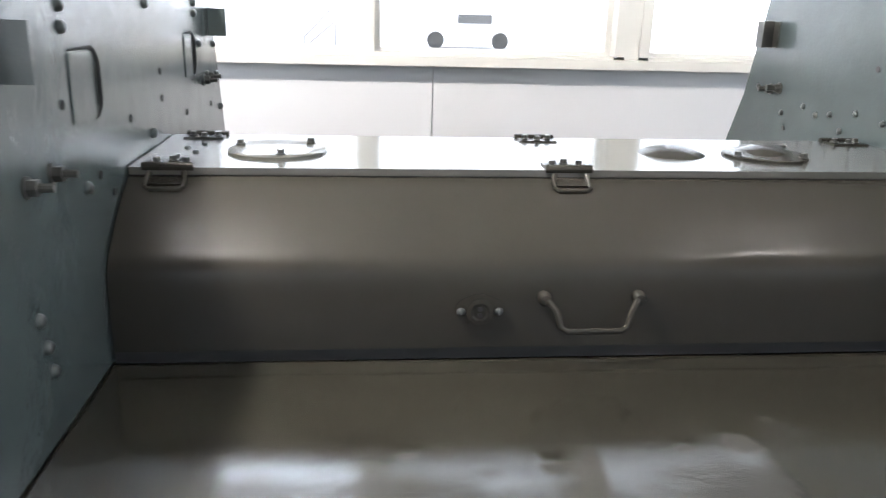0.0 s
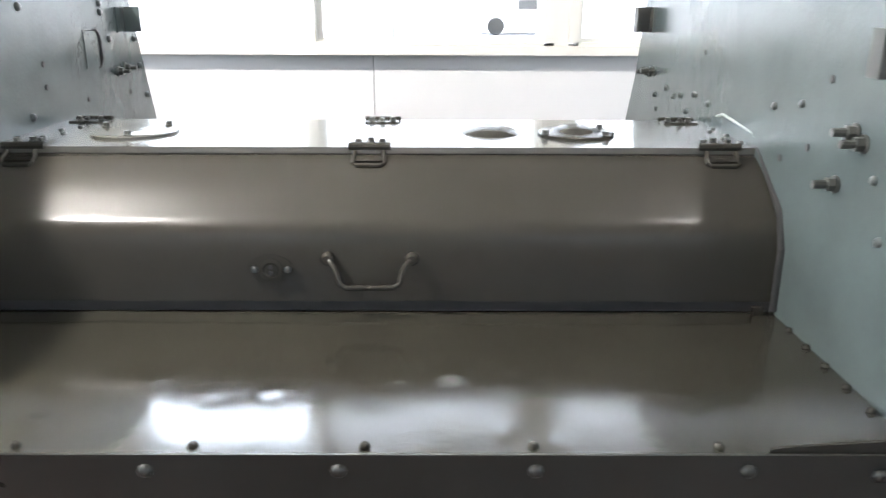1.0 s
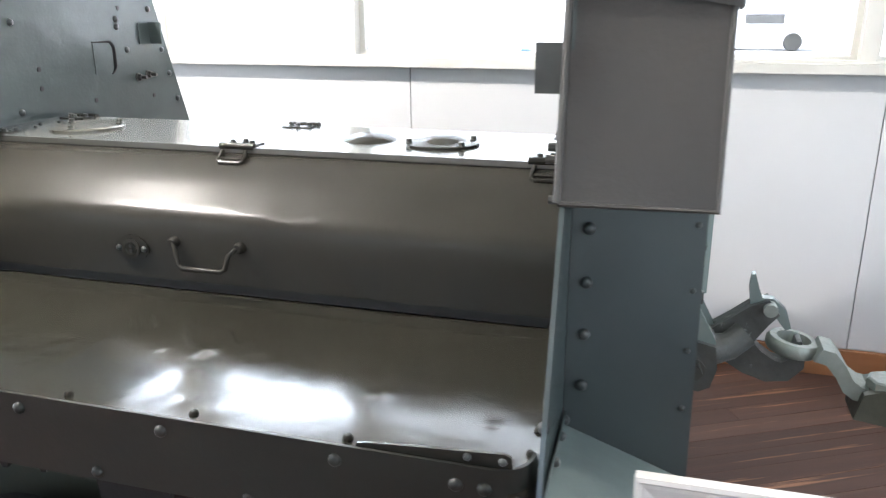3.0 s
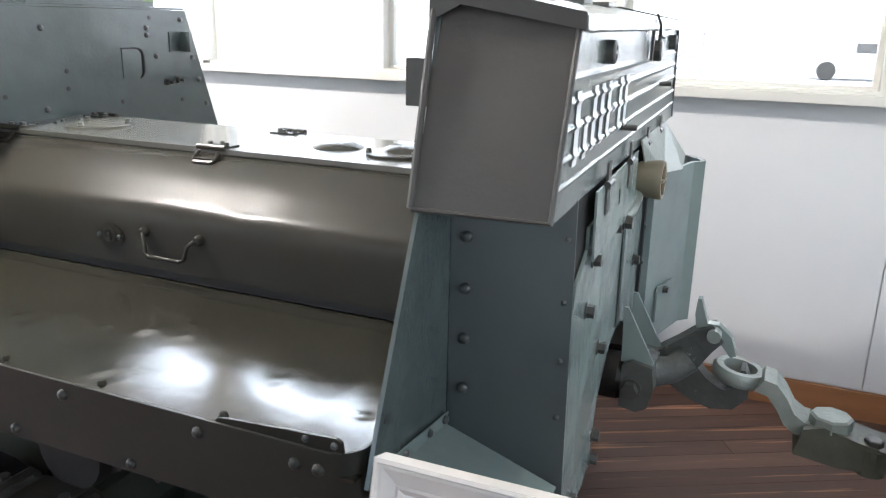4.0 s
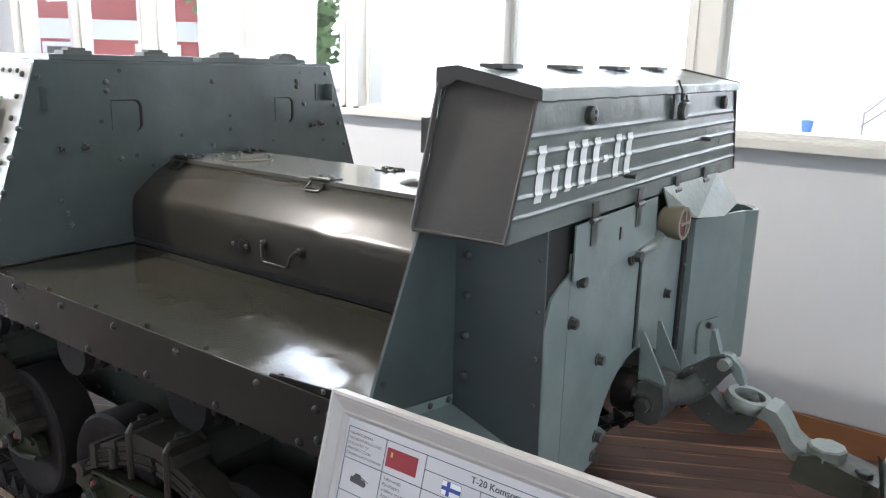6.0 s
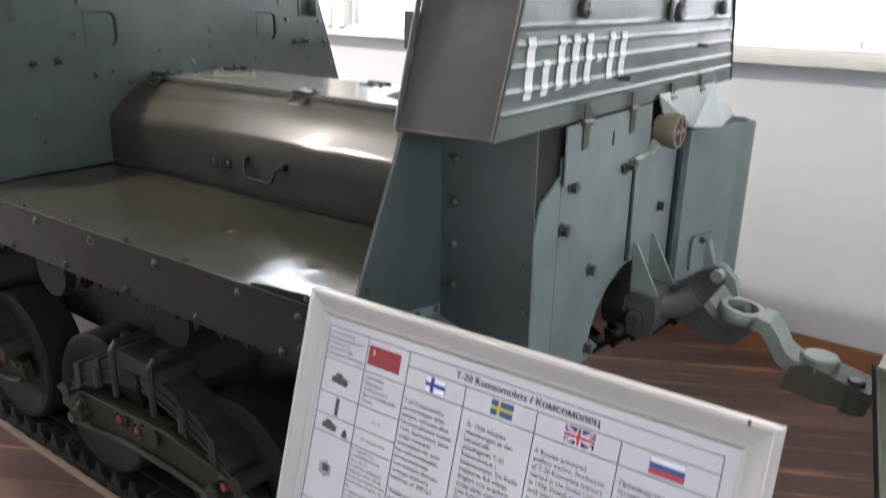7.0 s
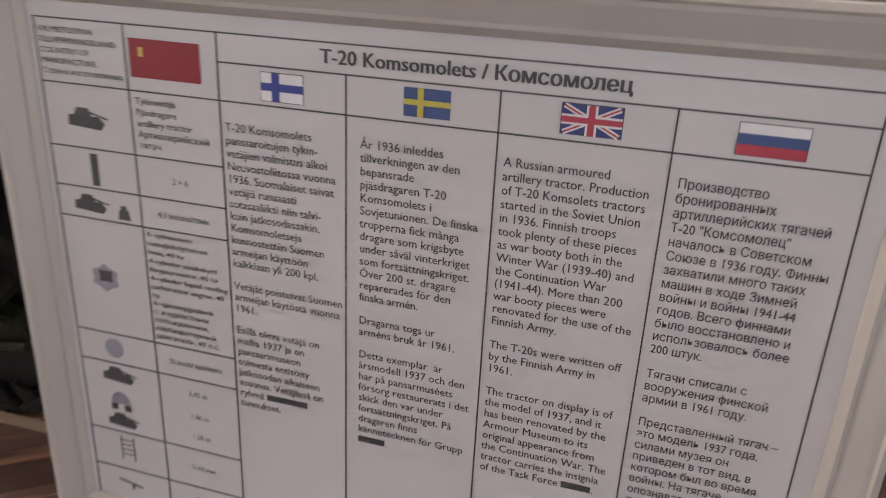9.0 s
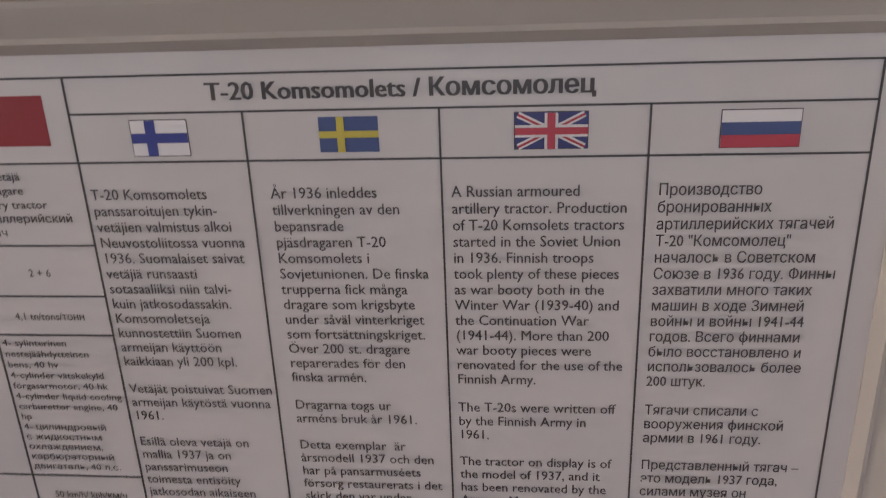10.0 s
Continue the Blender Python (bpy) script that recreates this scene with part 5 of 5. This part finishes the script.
def line_mesh(text, bold=0.0):
    font_curve.body = text
    font_curve.resolution_u = 2
    bpy.context.view_layer.update()
    me = bpy.data.meshes.new_from_object(font_ob.evaluated_get(bpy.context.evaluated_depsgraph_get()))
    n = len(me.vertices)
    co = np.zeros(n * 3)
    me.vertices.foreach_get("co", co)
    faces = [tuple(p.vertices) for p in me.polygons]
    bpy.data.meshes.remove(me)
    return co.reshape(-1, 3), faces


def plain_run(text, bold):
    co, fs = line_mesh(text, bold)
    dot, _ = line_mesh(".", bold)
    end, _ = line_mesh(text + ".", bold)
    return co, fs, end[:, 0].max() - dot[:, 0].max()


STROKES = ((0.07, 0.16, 0.0, 0.54), (0.42, 0.51, 0.0, 0.54), (0.16, 0.42, 0.24, 0.315))


def run_mesh(text, bold=0.0):
    verts, faces, w = thin_run(text, 0.0)
    if bold:
        n = len(verts)
        heavy = []
        for i, d in enumerate((-bold, 0.0, bold)):
            heavy += [(x + d, y, 0.004 * i) for x, y, _ in verts]
        faces = [tuple(j + n * i for j in f) for i in range(3) for f in faces]
        verts = heavy
    return verts, faces, w


def thin_run(text, bold=0.0):
    """A line of print; letters with crossing strokes are put together from plain strokes."""
    verts, faces, x = [], [], 0.0
    chunk = ""

    def put(co, fs, dx):
        k = len(verts)
        verts.extend((c[0] + dx, c[1], 0.0) for c in co)
        faces.extend(tuple(i + k for i in f) for f in fs)

    for ch in list(text) + [""]:
        if ch and ch not in "нфФ":
            chunk += ch
            continue
        if chunk:
            co, fs, w = plain_run(chunk, bold)
            put(co, fs, x)
            x += w
            chunk = ""
        if ch == "н":
            for a, b, c, d in STROKES:
                put([(a - bold, c), (b + bold, c), (b + bold, d), (a - bold, d)], [(0, 1, 2, 3)], x)
            x += 0.58
        elif ch:
            small = ch == "ф"
            co, fs, w = plain_run("о" if small else "О", bold)
            sc, lo_, hi_ = (1.2, -0.2, 0.74) if small else (1.0, 0.0, 0.73)
            put([(c[0] * sc, c[1] * (1.0 if small else 0.86) + (0.0 if small else 0.05)) for c in co], fs, x)
            m = w * sc / 2
            put([(m - 0.042, lo_), (m + 0.042, lo_), (m + 0.042, hi_), (m - 0.042, hi_)], [(0, 1, 2, 3)], x)
            x += w * sc
    return verts, faces, x


def text_width(text, bold=0.0):
    return run_mesh(text, bold)[2]


def lettering(lines, u0, v0, pitch, size, squeeze=1.0, bold=0.0, name="paragraph", centre=False):
    """Lines of print from their first line's middle; a run of # is a plain bar."""
    verts, faces = [], []
    for i, text in enumerate(lines):
        if not text:
            continue
        base = v0 - pitch * i - 0.34 * size
        x = u0
        if centre:
            x = u0 - text_width(text, bold) * size * squeeze / 2
        head, bars, tail = text, 0, ""
        if "#" in text:
            a = text.index("#")
            bars = text.count("#")
            head, tail = text[:a], text[a + bars:]
        for chunk, at in ((head, x), (tail, None)):
            if at is None:
                if not bars:
                    continue
                x += text_width(head, bold) * size * squeeze if head else 0
                wbar = bars * 0.52 * size * squeeze
                k = len(verts)
                verts += [(x, base, INKZ), (x + wbar, base, INKZ), (x + wbar, base + 0.6 * size, INKZ), (x, base + 0.6 * size, INKZ)]
                faces.append((k, k + 1, k + 2, k + 3))
                at = x + wbar + 0.05 * size
            if chunk:
                co, fs, _ = run_mesh(chunk, bold)
                k = len(verts)
                verts += [(at + c[0] * size * squeeze, base + c[1] * size, INKZ + c[2] * size) for c in co]
                faces += [tuple(j + k for j in f) for f in fs]
    me = bpy.data.meshes.new(name)
    me.from_pydata(verts, [], faces)
    me.materials.append(INK)
    ob = new(name, me)
    ob.parent = board
    ob.matrix_basis = BM
    return ob


def fitted(lines, longest, width, size, bold=0.0):
    return width / (text_width(longest, bold) * size)


PITCH, SIZE, V1 = 0.00985, 0.0094, -0.0086
FI = ["T-20 Komsomolets", "panssaroitujen tykin-", "vetäjien valmistus alkoi", "Neuvostoliitossa vuonna", "1936. Suomalaiset saivat", "vetäjiä runsaasti", "sotasaaliiksi niin talvi-", "kuin jatkosodassakin.", "Komsomoletseja", "kunnostettiin Suomen", "armeijan käyttöön", "kaikkiaan yli 200 kpl.", "", "Vetäjät poistuivat Suomen", "armeijan käytöstä vuonna", "1961.", "", "Esillä oleva vetäjä on", "mallia 1937 ja on", "panssarimuseon", "toimesta entisöity", "jatkosodan aikaiseen", "asuunsa. Vetäjässä on", "ryhmä ########", "tunnukset."]
SE = ["År 1936 inleddes", "tillverkningen av den", "bepansrade", "pjäsdragaren T-20", "Komsomolets i", "Sovjetunionen. De finska", "trupperna fick många", "dragare som krigsbyte", "under såväl vinterkriget", "som fortsättningskriget.", "Över 200 st. dragare", "reparerades för den", "finska armén.", "", "Dragarna togs ur", "arméns bruk år 1961.", "", "Detta exemplar  är", "årsmodell 1937 och den", "har på pansarmuséets", "försorg restaurerats i det", "skick den var under", "fortsättningskriget. På", "dragaren finns", "kännetecknen för Grupp", "#####."]
GB = ["A Russian armoured", "artillery tractor. Production", "of T-20 Komsolets tractors", "started in the Soviet Union", "in 1936. Finnish troops", "took plenty of these pieces", "as war booty both in the", "Winter War (1939-40) and", "the Continuation War", "(1941-44). More than 200", "war booty pieces were", "renovated for the use of the", "Finnish Army.", "", "The T-20s were written off", "by the Finnish Army in", "1961.", "", "The tractor on display is of", "the model of 1937, and it", "has been renovated by the", "Armour Museum to its", "original appearance from", "the Continuation War. The", "tractor carries the insignia", "of the Task Force #####."]
RU = ["Производство", "бронированных", "артиллерийских тягачей", "Т-20 \"Комсомолец\"", "началось в Советском", "Союзе в 1936 году. Финны", "захватили много таких", "машин в ходе Зимней", "войны и войны 1941-44", "годов. Всего финнами", "было восстановлено и", "использовалось более", "200 штук.", "", "Тягачи списали с", "вооружения финской", "армии в 1961 году.", "", "Представленный тягач –", "это модель 1937 года,", "силами музея он", "приведен в тот вид, в", "котором был во время", "войны. На тягаче", "опознавательные знаки", "группы ######."]
lettering(FI, C2 + 0.0035, V1, PITCH, SIZE, fitted(FI, "Vetäjät poistuivat Suomen", 0.0935, SIZE), 0.009)
lettering(SE, C3 + 0.0108, V1, PITCH, SIZE, fitted(SE, "Sovjetunionen. De finska", 0.0885, SIZE), 0.009)
lettering(GB, C4 + 0.0052, V1, PITCH, SIZE, fitted(GB, "took plenty of these pieces", 0.0940, SIZE), 0.009)
lettering(RU, C5 + 0.0062, V1, PITCH, SIZE, fitted(RU, "Союзе в 1936 году. Финны", 0.0990, SIZE), 0.009)
TITLE = "T-20 Komsomolets / Комсомолец"
lettering([TITLE], -0.0790, 0.0492, 0.01, 0.0140, 0.2100 / (text_width(TITLE, 0.034) * 0.0140), 0.034, "title")
SMALL = 0.0054
lettering(["VALMISTUSMAA", "TILLVERKNINGSLAND", "COUNTRY OF", "MANUFACTURE", "Страна изготовления"], C0 + 0.0025, 0.0500, 0.0078, SMALL + 0.0008, 0.0690 / (text_width("TILLVERKNINGSLAND", 0.01) * (SMALL + 0.0008)), 0.01, "cell_text")
MID = 0.0072
lettering(["Tykinvetäjä", "Pjäsdragare", "artillery tractor", "Артиллерийский", "тягач"], C1 + 0.0050, 0.0030, 0.0086, MID, 0.0620 / (text_width("Артиллерийский", 0.012) * MID), 0.012, "cell_text")
for txt, v in (("2 + 6", -0.0575), ("4,1 tn/tons/тонн", -0.0865), ("50 km/h/ kph/км/ч", -0.2200), ("3,45 m", -0.2490), ("1,86 m", -0.2720), ("1,58 m", -0.2930), ("5-10 mm", -0.3270), ("7,62 mm", -0.3640)):
    lettering([txt], (C1 + C2) / 2, v, 0.01, MID, 0.92, 0.012, "cell_text", True)
lettering(["4- sylinterinen", "nestejäähdytteinen", "bens, 40 hv", "4-cylinder vätskekyld", "förgasarmotor, 40 hk", "4-cylinder liquid cooling", "carburettor engine, 40", "hp", "4- цилиндровый", "с жидкостным", "охлаждением,", "карбюраторный", "двигатель, 40 л.с."], C1 + 0.0028, -0.1050, 0.0077, 0.0064, 0.0715 / (text_width("4-cylinder liquid cooling", 0.012) * 0.0064), 0.012, "cell_text")
scene.collection.objects.unlink(font_ob)
bpy.data.objects.remove(font_ob)


# flags and pictograms
def flat(name, shapes, label=""):
    """Coloured polygons on the sheet, each layer a hair above the last."""
    for i, (poly, material) in enumerate(shapes):
        bm = bmesh.new()
        bm.faces.new([bm.verts.new((u_, v_, 0.0003 + 0.00025 * i)) for u_, v_ in poly])
        bpart(name, bm, material, label if i == 0 else "")


def rect(u0, u1, v0, v1):
    return [(u0, v0), (u1, v0), (u1, v1), (u0, v1)]


def edged(u0, u1, v0, v1):
    return (rect(u0 - 0.0005, u1 + 0.0005, v0 - 0.0005, v1 + 0.0005), INK)


u0, u1, v0, v1 = -0.2330, -0.1735, 0.0205, 0.0490
flat("flag", [(rect(u0, u1, v0, v1), FLAG["red"]), (rect(u0 + 0.008, u0 + 0.012, v1 - 0.013, v1 - 0.006), FLAG["gold"])], "red printed flag")
u0, u1, v0, v1 = -0.1250, -0.0925, 0.0140, 0.0340
flat("flag", [edged(u0, u1, v0, v1), (rect(u0, u1, v0, v1), FLAG["white"]), (rect(u0, u1, v0 + 0.0072, v0 + 0.0128), FLAG["navy"]), (rect(u0 + 0.0085, u0 + 0.0145, v0, v1), FLAG["navy"])], "white flag with a blue cross")
u0, u1, v0, v1 = -0.0180, 0.0150, 0.0145, 0.0342
flat("flag", [(rect(u0, u1, v0, v1), FLAG["blue"]), (rect(u0, u1, v0 + 0.0080, v0 + 0.0118), FLAG["yellow"]), (rect(u0 + 0.0100, u0 + 0.0142, v0, v1), FLAG["yellow"])], "blue flag with a yellow cross")
u0, u1, v0, v1 = 0.0890, 0.1275, 0.0150, 0.0345


def band(a, b, w):
    d = (Vector(b) - Vector(a)).normalized()
    n = Vector((-d.y, d.x)) * w
    return [tuple(Vector(p) + s * n) for p, s in ((a, -1), (b, -1), (b, 1), (a, 1))]


um, vm = (u0 + u1) / 2, (v0 + v1) / 2
e = 0.0016
flat("flag", [edged(u0, u1, v0, v1), (rect(u0, u1, v0, v1), FLAG["deep"]),
              (band((u0 + e, v0 + e * 0.6), (u1 - e, v1 - e * 0.6), 0.0017), FLAG["white"]), (band((u0 + e, v1 - e * 0.6), (u1 - e, v0 + e * 0.6), 0.0017), FLAG["white"]),
              (band((u0 + e, v0 + e * 0.6), (u1 - e, v1 - e * 0.6), 0.0006), FLAG["crimson"]), (band((u0 + e, v1 - e * 0.6), (u1 - e, v0 + e * 0.6), 0.0006), FLAG["crimson"]),
              (rect(u0, u1, vm - 0.0033, vm + 0.0033), FLAG["white"]), (rect(um - 0.0036, um + 0.0036, v0, v1), FLAG["white"]),
              (rect(u0, u1, vm - 0.0019, vm + 0.0019), FLAG["crimson"]), (rect(um - 0.0021, um + 0.0021, v0, v1), FLAG["crimson"])], "flag with red and white crosses on blue")
u0, u1, v0, v1 = 0.1965, 0.2365, 0.0142, 0.0338
flat("flag", [edged(u0, u1, v0, v1), (rect(u0, u1, v0, v1), FLAG["white"]), (rect(u0, u1, v0, v0 + 0.0133), FLAG["blue"]), (rect(u0, u1, v0, v0 + 0.0066), FLAG["crimson"])], "white, blue and red striped flag")


def vehicle_mark(u_, v_, s, extra=""):
    shp = [([(u_ - 0.0155 * s, v_ - 0.006 * s), (u_ + 0.013 * s, v_ - 0.008 * s), (u_ + 0.0165 * s, v_ - 0.003 * s), (u_ + 0.012 * s, v_ + 0.002 * s), (u_ - 0.015 * s, v_ + 0.002 * s)], INK),
           ([(u_ - 0.010 * s, v_ + 0.002 * s), (u_ + 0.006 * s, v_ + 0.002 * s), (u_ + 0.003 * s, v_ + 0.008 * s), (u_ - 0.007 * s, v_ + 0.008 * s)], INK),
           (band((u_, v_ + 0.006 * s), (u_ + 0.020 * s, v_ + 0.001 * s), 0.0007), INK)]
    flat("pictogram", shp, "small black vehicle pictogram")


cu = (C0 + C1) / 2
vehicle_mark(cu - 0.003, -0.016, 1.05)
flat("pictogram", [(rect(cu - 0.0035, cu + 0.0035, -0.0705, -0.0440), INK)], "plain black bar")
vehicle_mark(cu - 0.009, -0.0865, 0.95)
flat("pictogram", [([(cu + 0.017, -0.0965), (cu + 0.029, -0.0965), (cu + 0.027, -0.088), (cu + 0.019, -0.088)], INK), (rect(cu + 0.0205, cu + 0.0255, -0.088, -0.0845), INK)])
flat("pictogram", [([(cu + r_ * math.cos(a_) - 0.003, -0.152 + 0.9 * r_ * math.sin(a_)) for a_, r_ in ((k * 0.5236, 0.0145 if k % 2 else 0.0115) for k in range(12))], GREYINK), ([(cu + r_ * math.cos(a_) - 0.002, -0.150 + 0.8 * r_ * math.sin(a_)) for a_, r_ in ((k * 0.7854, 0.0095 if k % 2 else 0.006) for k in range(8))], INK)], "grey engine pictogram")
flat("pictogram", [([(cu - 0.003 + 0.0095 * math.cos(a_ * 0.349), -0.2195 + 0.0095 * math.sin(a_ * 0.349)) for a_ in range(18)], GREYINK)], "grey round pictogram")
vehicle_mark(cu - 0.003, -0.2465, 1.0)
flat("pictogram", [([(cu - 0.003 + 0.0105 * math.cos(radians(a_)), -0.277 + 0.013 * math.sin(radians(a_))) for a_ in range(0, 181, 20)], GREYINK), (rect(cu - 0.0135, cu - 0.0065, -0.2835, -0.277), INK), (rect(cu + 0.0005, cu + 0.0075, -0.2835, -0.277), INK)])
vehicle_mark(cu - 0.004, -0.2945, 0.95)
flat("pictogram", [(rect(cu - 0.009, cu - 0.0075, -0.338, -0.312), INK), (rect(cu + 0.0045, cu + 0.006, -0.338, -0.312), INK)] + [(rect(cu - 0.0075, cu + 0.0045, v, v + 0.0012), INK) for v in (-0.316, -0.321, -0.326, -0.331)])
flat("pictogram", [(band((cu - 0.016, -0.362), (cu + 0.010, -0.367), 0.0012), INK), (rect(cu - 0.002, cu + 0.001, -0.371, -0.366), INK)])

# ---- outdoors ----
tagged(part("ground", box(-220, 220, -220, 220, -0.5, -0.3), GRAVEL), "pale sunlit gravel yard", "ground", kind="structure")


GLOW = bpy.data.materials.new("bright_hazy_sky")
GLOW.use_nodes = True
gl = GLOW.node_tree.nodes["Principled BSDF"]
gl.inputs["Base Color"].default_value = (0.8, 0.8, 0.8, 1)
gl.inputs["Emission Color"].default_value = (0.90, 0.96, 1.0, 1)
gl.inputs["Emission Strength"].default_value = 1.2
tagged(part("backdrop", box(-190, 190, 150, 151, -0.4, 120), GLOW), "bright hazy white sky beyond the yard", "sky", kind="structure")


def red_house(x, y, w, d, h, turn):
    t = thing("red_house", "red boarded house with white trim and a grey roof", "house")
    t.matrix_basis = pose(x, y, -0.3, 0, 0, turn)
    part("wall", box(-w / 2, w / 2, -d / 2, d / 2, 0, h), REDWOOD, t)
    part("roof", prism([(-w / 2 - 0.4, -d / 2 - 0.5, h), (-w / 2 - 0.4, d / 2 + 0.5, h), (-w / 2 - 0.4, 0, h + d * 0.35)], (w + 0.8, 0, 0)), ROOFGREY, t)
    part("white_band", box(-w / 2 - 0.02, w / 2 + 0.02, -d / 2 - 0.03, -d / 2 - 0.002, h * 0.48, h * 0.62), WHITEWOOD, t)
    n = int(w / 3)
    for i in range(n):
        cx = -w / 2 + (i + 0.5) * w / n
        wd = part("house_window", box(cx - 0.75, cx + 0.75, -d / 2 - 0.06, -d / 2 - 0.004, 0.7, 2.1), WHITEWOOD, t)
        part("glass", box(cx - 0.6, cx + 0.6, -d / 2 - 0.075, -d / 2 - 0.062, 0.85, 1.95), STEEL, wd)
    return t


red_house(-27, 16, 12, 8, 4.6, 42)
red_house(-37, 25, 13, 8, 4.2, 50)


def tree(x, y, h, seed):
    rng = random.Random(seed)
    t = thing("birch_tree", "tall leafy birch with light green leaves", "tree", group="trees outside")
    bm = bmesh.new()
    add_tube(bm, [(x, y, -0.35), (x + 0.1, y, h * 0.4), (x, y + 0.1, h * 0.8), (x + 0.05, y, h)], [0.16, 0.12, 0.07, 0.02], 8)
    for k in range(9):
        z = h * (0.3 + 0.07 * k)
        a = rng.uniform(0, 6.28)
        ln = h * 0.26 * (1.1 - 0.08 * k)
        add_tube(bm, [(x, y, z), (x + math.cos(a) * ln * 0.5, y + math.sin(a) * ln * 0.5, z + ln * 0.35), (x + math.cos(a) * ln, y + math.sin(a) * ln, z + ln * 0.4)], [0.05, 0.03, 0.01], 5)
    part("trunk", bm, BARK, t)
    verts, faces = [], []
    for k in range(5200):
        a, q = rng.uniform(0, 6.28), rng.random() ** 0.5
        zz = rng.uniform(0.07, 1.04)
        rad = h * 0.27 * math.sin(min(1, zz * 1.15) * math.pi) ** 0.6 * q * (0.8 + 0.4 * noise.noise(Vector((a * 1.5, zz * 6, seed))))
        c = Vector((x + rad * math.cos(a), y + rad * math.sin(a), h * zz))
        s = rng.uniform(0.10, 0.20)
        ax = Vector((rng.uniform(-1, 1), rng.uniform(-1, 1), rng.uniform(-1, 1))).normalized()
        ay = ax.orthogonal().normalized()
        j = len(verts)
        verts += [c - ax * s, c + ay * s * 0.6, c + ax * s, c - ay * s * 0.6]
        faces.append((j, j + 1, j + 2, j + 3))
    me = bpy.data.meshes.new("crown")
    me.from_pydata([tuple(v) for v in verts], [], faces)
    me.materials.append(LEAF)
    ob = new("crown", me)
    ob.parent = t
    tagged(ob, kind="stuff")


for tx, ty, th_, sd in ((-13.2, 10.3, 7.0, 1), (-15.6, 12.6, 8.0, 2), (-18.5, 14.6, 9.0, 3)):
    tree(tx, ty, th_, sd)

bucket = tagged(part("bucket", lathe([(0, 0.13), (0.02, 0.14), (0.33, 0.18), (0.35, 0.185), (0.35, 0.16), (0.03, 0.12), (0.03, 0.001)], (-4.6, 23.7, -0.3), "z", 20), BLUEPLASTIC), "blue plastic bucket on the gravel", "bucket")
stair = thing("stair_rail", "grey metal stair railing outside", "railing")
for dz in (0.35, 0.85):
    part("rail", tube([(-3.2, 24.0, -0.25 + dz * 0.6), (-2.2, 24.1, 0.45 + dz)], 0.03, 8), ROOFGREY, stair)
part("post", cyl((-2.2, 24.1, -0.3), (-2.2, 24.1, 1.3), 0.03, n=8), ROOFGREY, stair)
part("post", cyl((-3.15, 24.0, -0.3), (-3.15, 24.0, 0.4), 0.03, n=8), ROOFGREY, stair)

car = thing("parked_car", "white parked car with dark wheels in the yard", "car")
body = [(-1.9, 0.25), (-1.95, 0.75), (-1.1, 0.95), (-0.6, 1.4), (1.0, 1.42), (1.6, 0.95), (2.0, 0.85), (2.05, 0.25)]
part("body", prism([(x + 2.75, 30.2, z - 0.3) for x, z in body], (0, 1.7, 0), 0.08), CARWHITE, car)
for wx in (1.48, 4.05):
    part("tyre", lathe([(-0.09, 0.18), (-0.1, 0.30), (-0.07, 0.33), (0.07, 0.33), (0.1, 0.30), (0.09, 0.18)], (wx, 30.22, 0.03), "y", 28), STEEL, car)
    part("rim", cyl((wx, 30.10, 0.03), (wx, 30.22, 0.03), 0.19, n=20), STEEL, car)
part("side_window", box(2.35, 3.7, 30.185, 30.199, 0.68, 1.02), STEEL, car)

# ---- floorboards, laid at an angle to the wall ----
def clip(poly, axis, limit, keep_less):
    out = []
    for p, q in zip(poly, poly[1:] + poly[:1]):
        a, b = ((p[axis] <= limit), (q[axis] <= limit)) if keep_less else ((p[axis] >= limit), (q[axis] >= limit))
        if a:
            out.append(p)
        if a != b:
            t = (limit - p[axis]) / (q[axis] - p[axis])
            out.append(tuple(p[k] + t * (q[k] - p[k]) for k in (0, 1)))
    return out


BW, BLEN, TURN = 0.094, 3.6, radians(29)
ct, st = math.cos(TURN), math.sin(TURN)
rng = random.Random(5)
far_boards = bmesh.new()
for j in range(-70, 71):
    off = rng.uniform(0, BLEN)
    for i in range(-4, 4):
        u0, v0 = i * BLEN + off, j * BW
        rect_ = [(u0 + 0.001, v0 + 0.001), (u0 + BLEN - 0.001, v0 + 0.001), (u0 + BLEN - 0.001, v0 + BW - 0.001), (u0 + 0.001, v0 + BW - 0.001)]
        poly = [(-1.2 + u * ct - v * st, -1.9 + u * st + v * ct) for u, v in rect_]
        for axis, limit, less in ((0, EAST_X, True), (0, WEST_X, False), (1, WALL_Y - 0.002, True), (1, SOUTH_Y, False)):
            poly = clip(poly, axis, limit, less) if poly else poly
        if len(poly) < 3:
            continue
        mid_x, mid_y = sum(p[0] for p in poly) / len(poly), sum(p[1] for p in poly) / len(poly)
        drop = rng.uniform(-0.0008, 0.0)
        o = Vector((-1.2 + u0 * ct - v0 * st, -1.9 + u0 * st + v0 * ct, 0))
        if -4.6 < mid_x < 3.6 and -3.4 < mid_y:
            back = Matrix.Rotation(-TURN, 4, "Z") @ Matrix.Translation(-o)
            bm = add_prism(bmesh.new(), [back @ Vector((x, y, drop)) for x, y in poly], (0, 0, -0.02))
            soften(bm, 0.0015, 1)
            piece("plank", finish_mesh("plank", bm, PLANK, False), Matrix.Translation(o) @ Matrix.Rotation(TURN, 4, "Z"), room_floor)
        else:
            add_prism(far_boards, [(x, y, drop) for x, y in poly], (0, 0, -0.02))
tagged(part("far_planks", far_boards, PLANK, room_floor), kind="stuff")
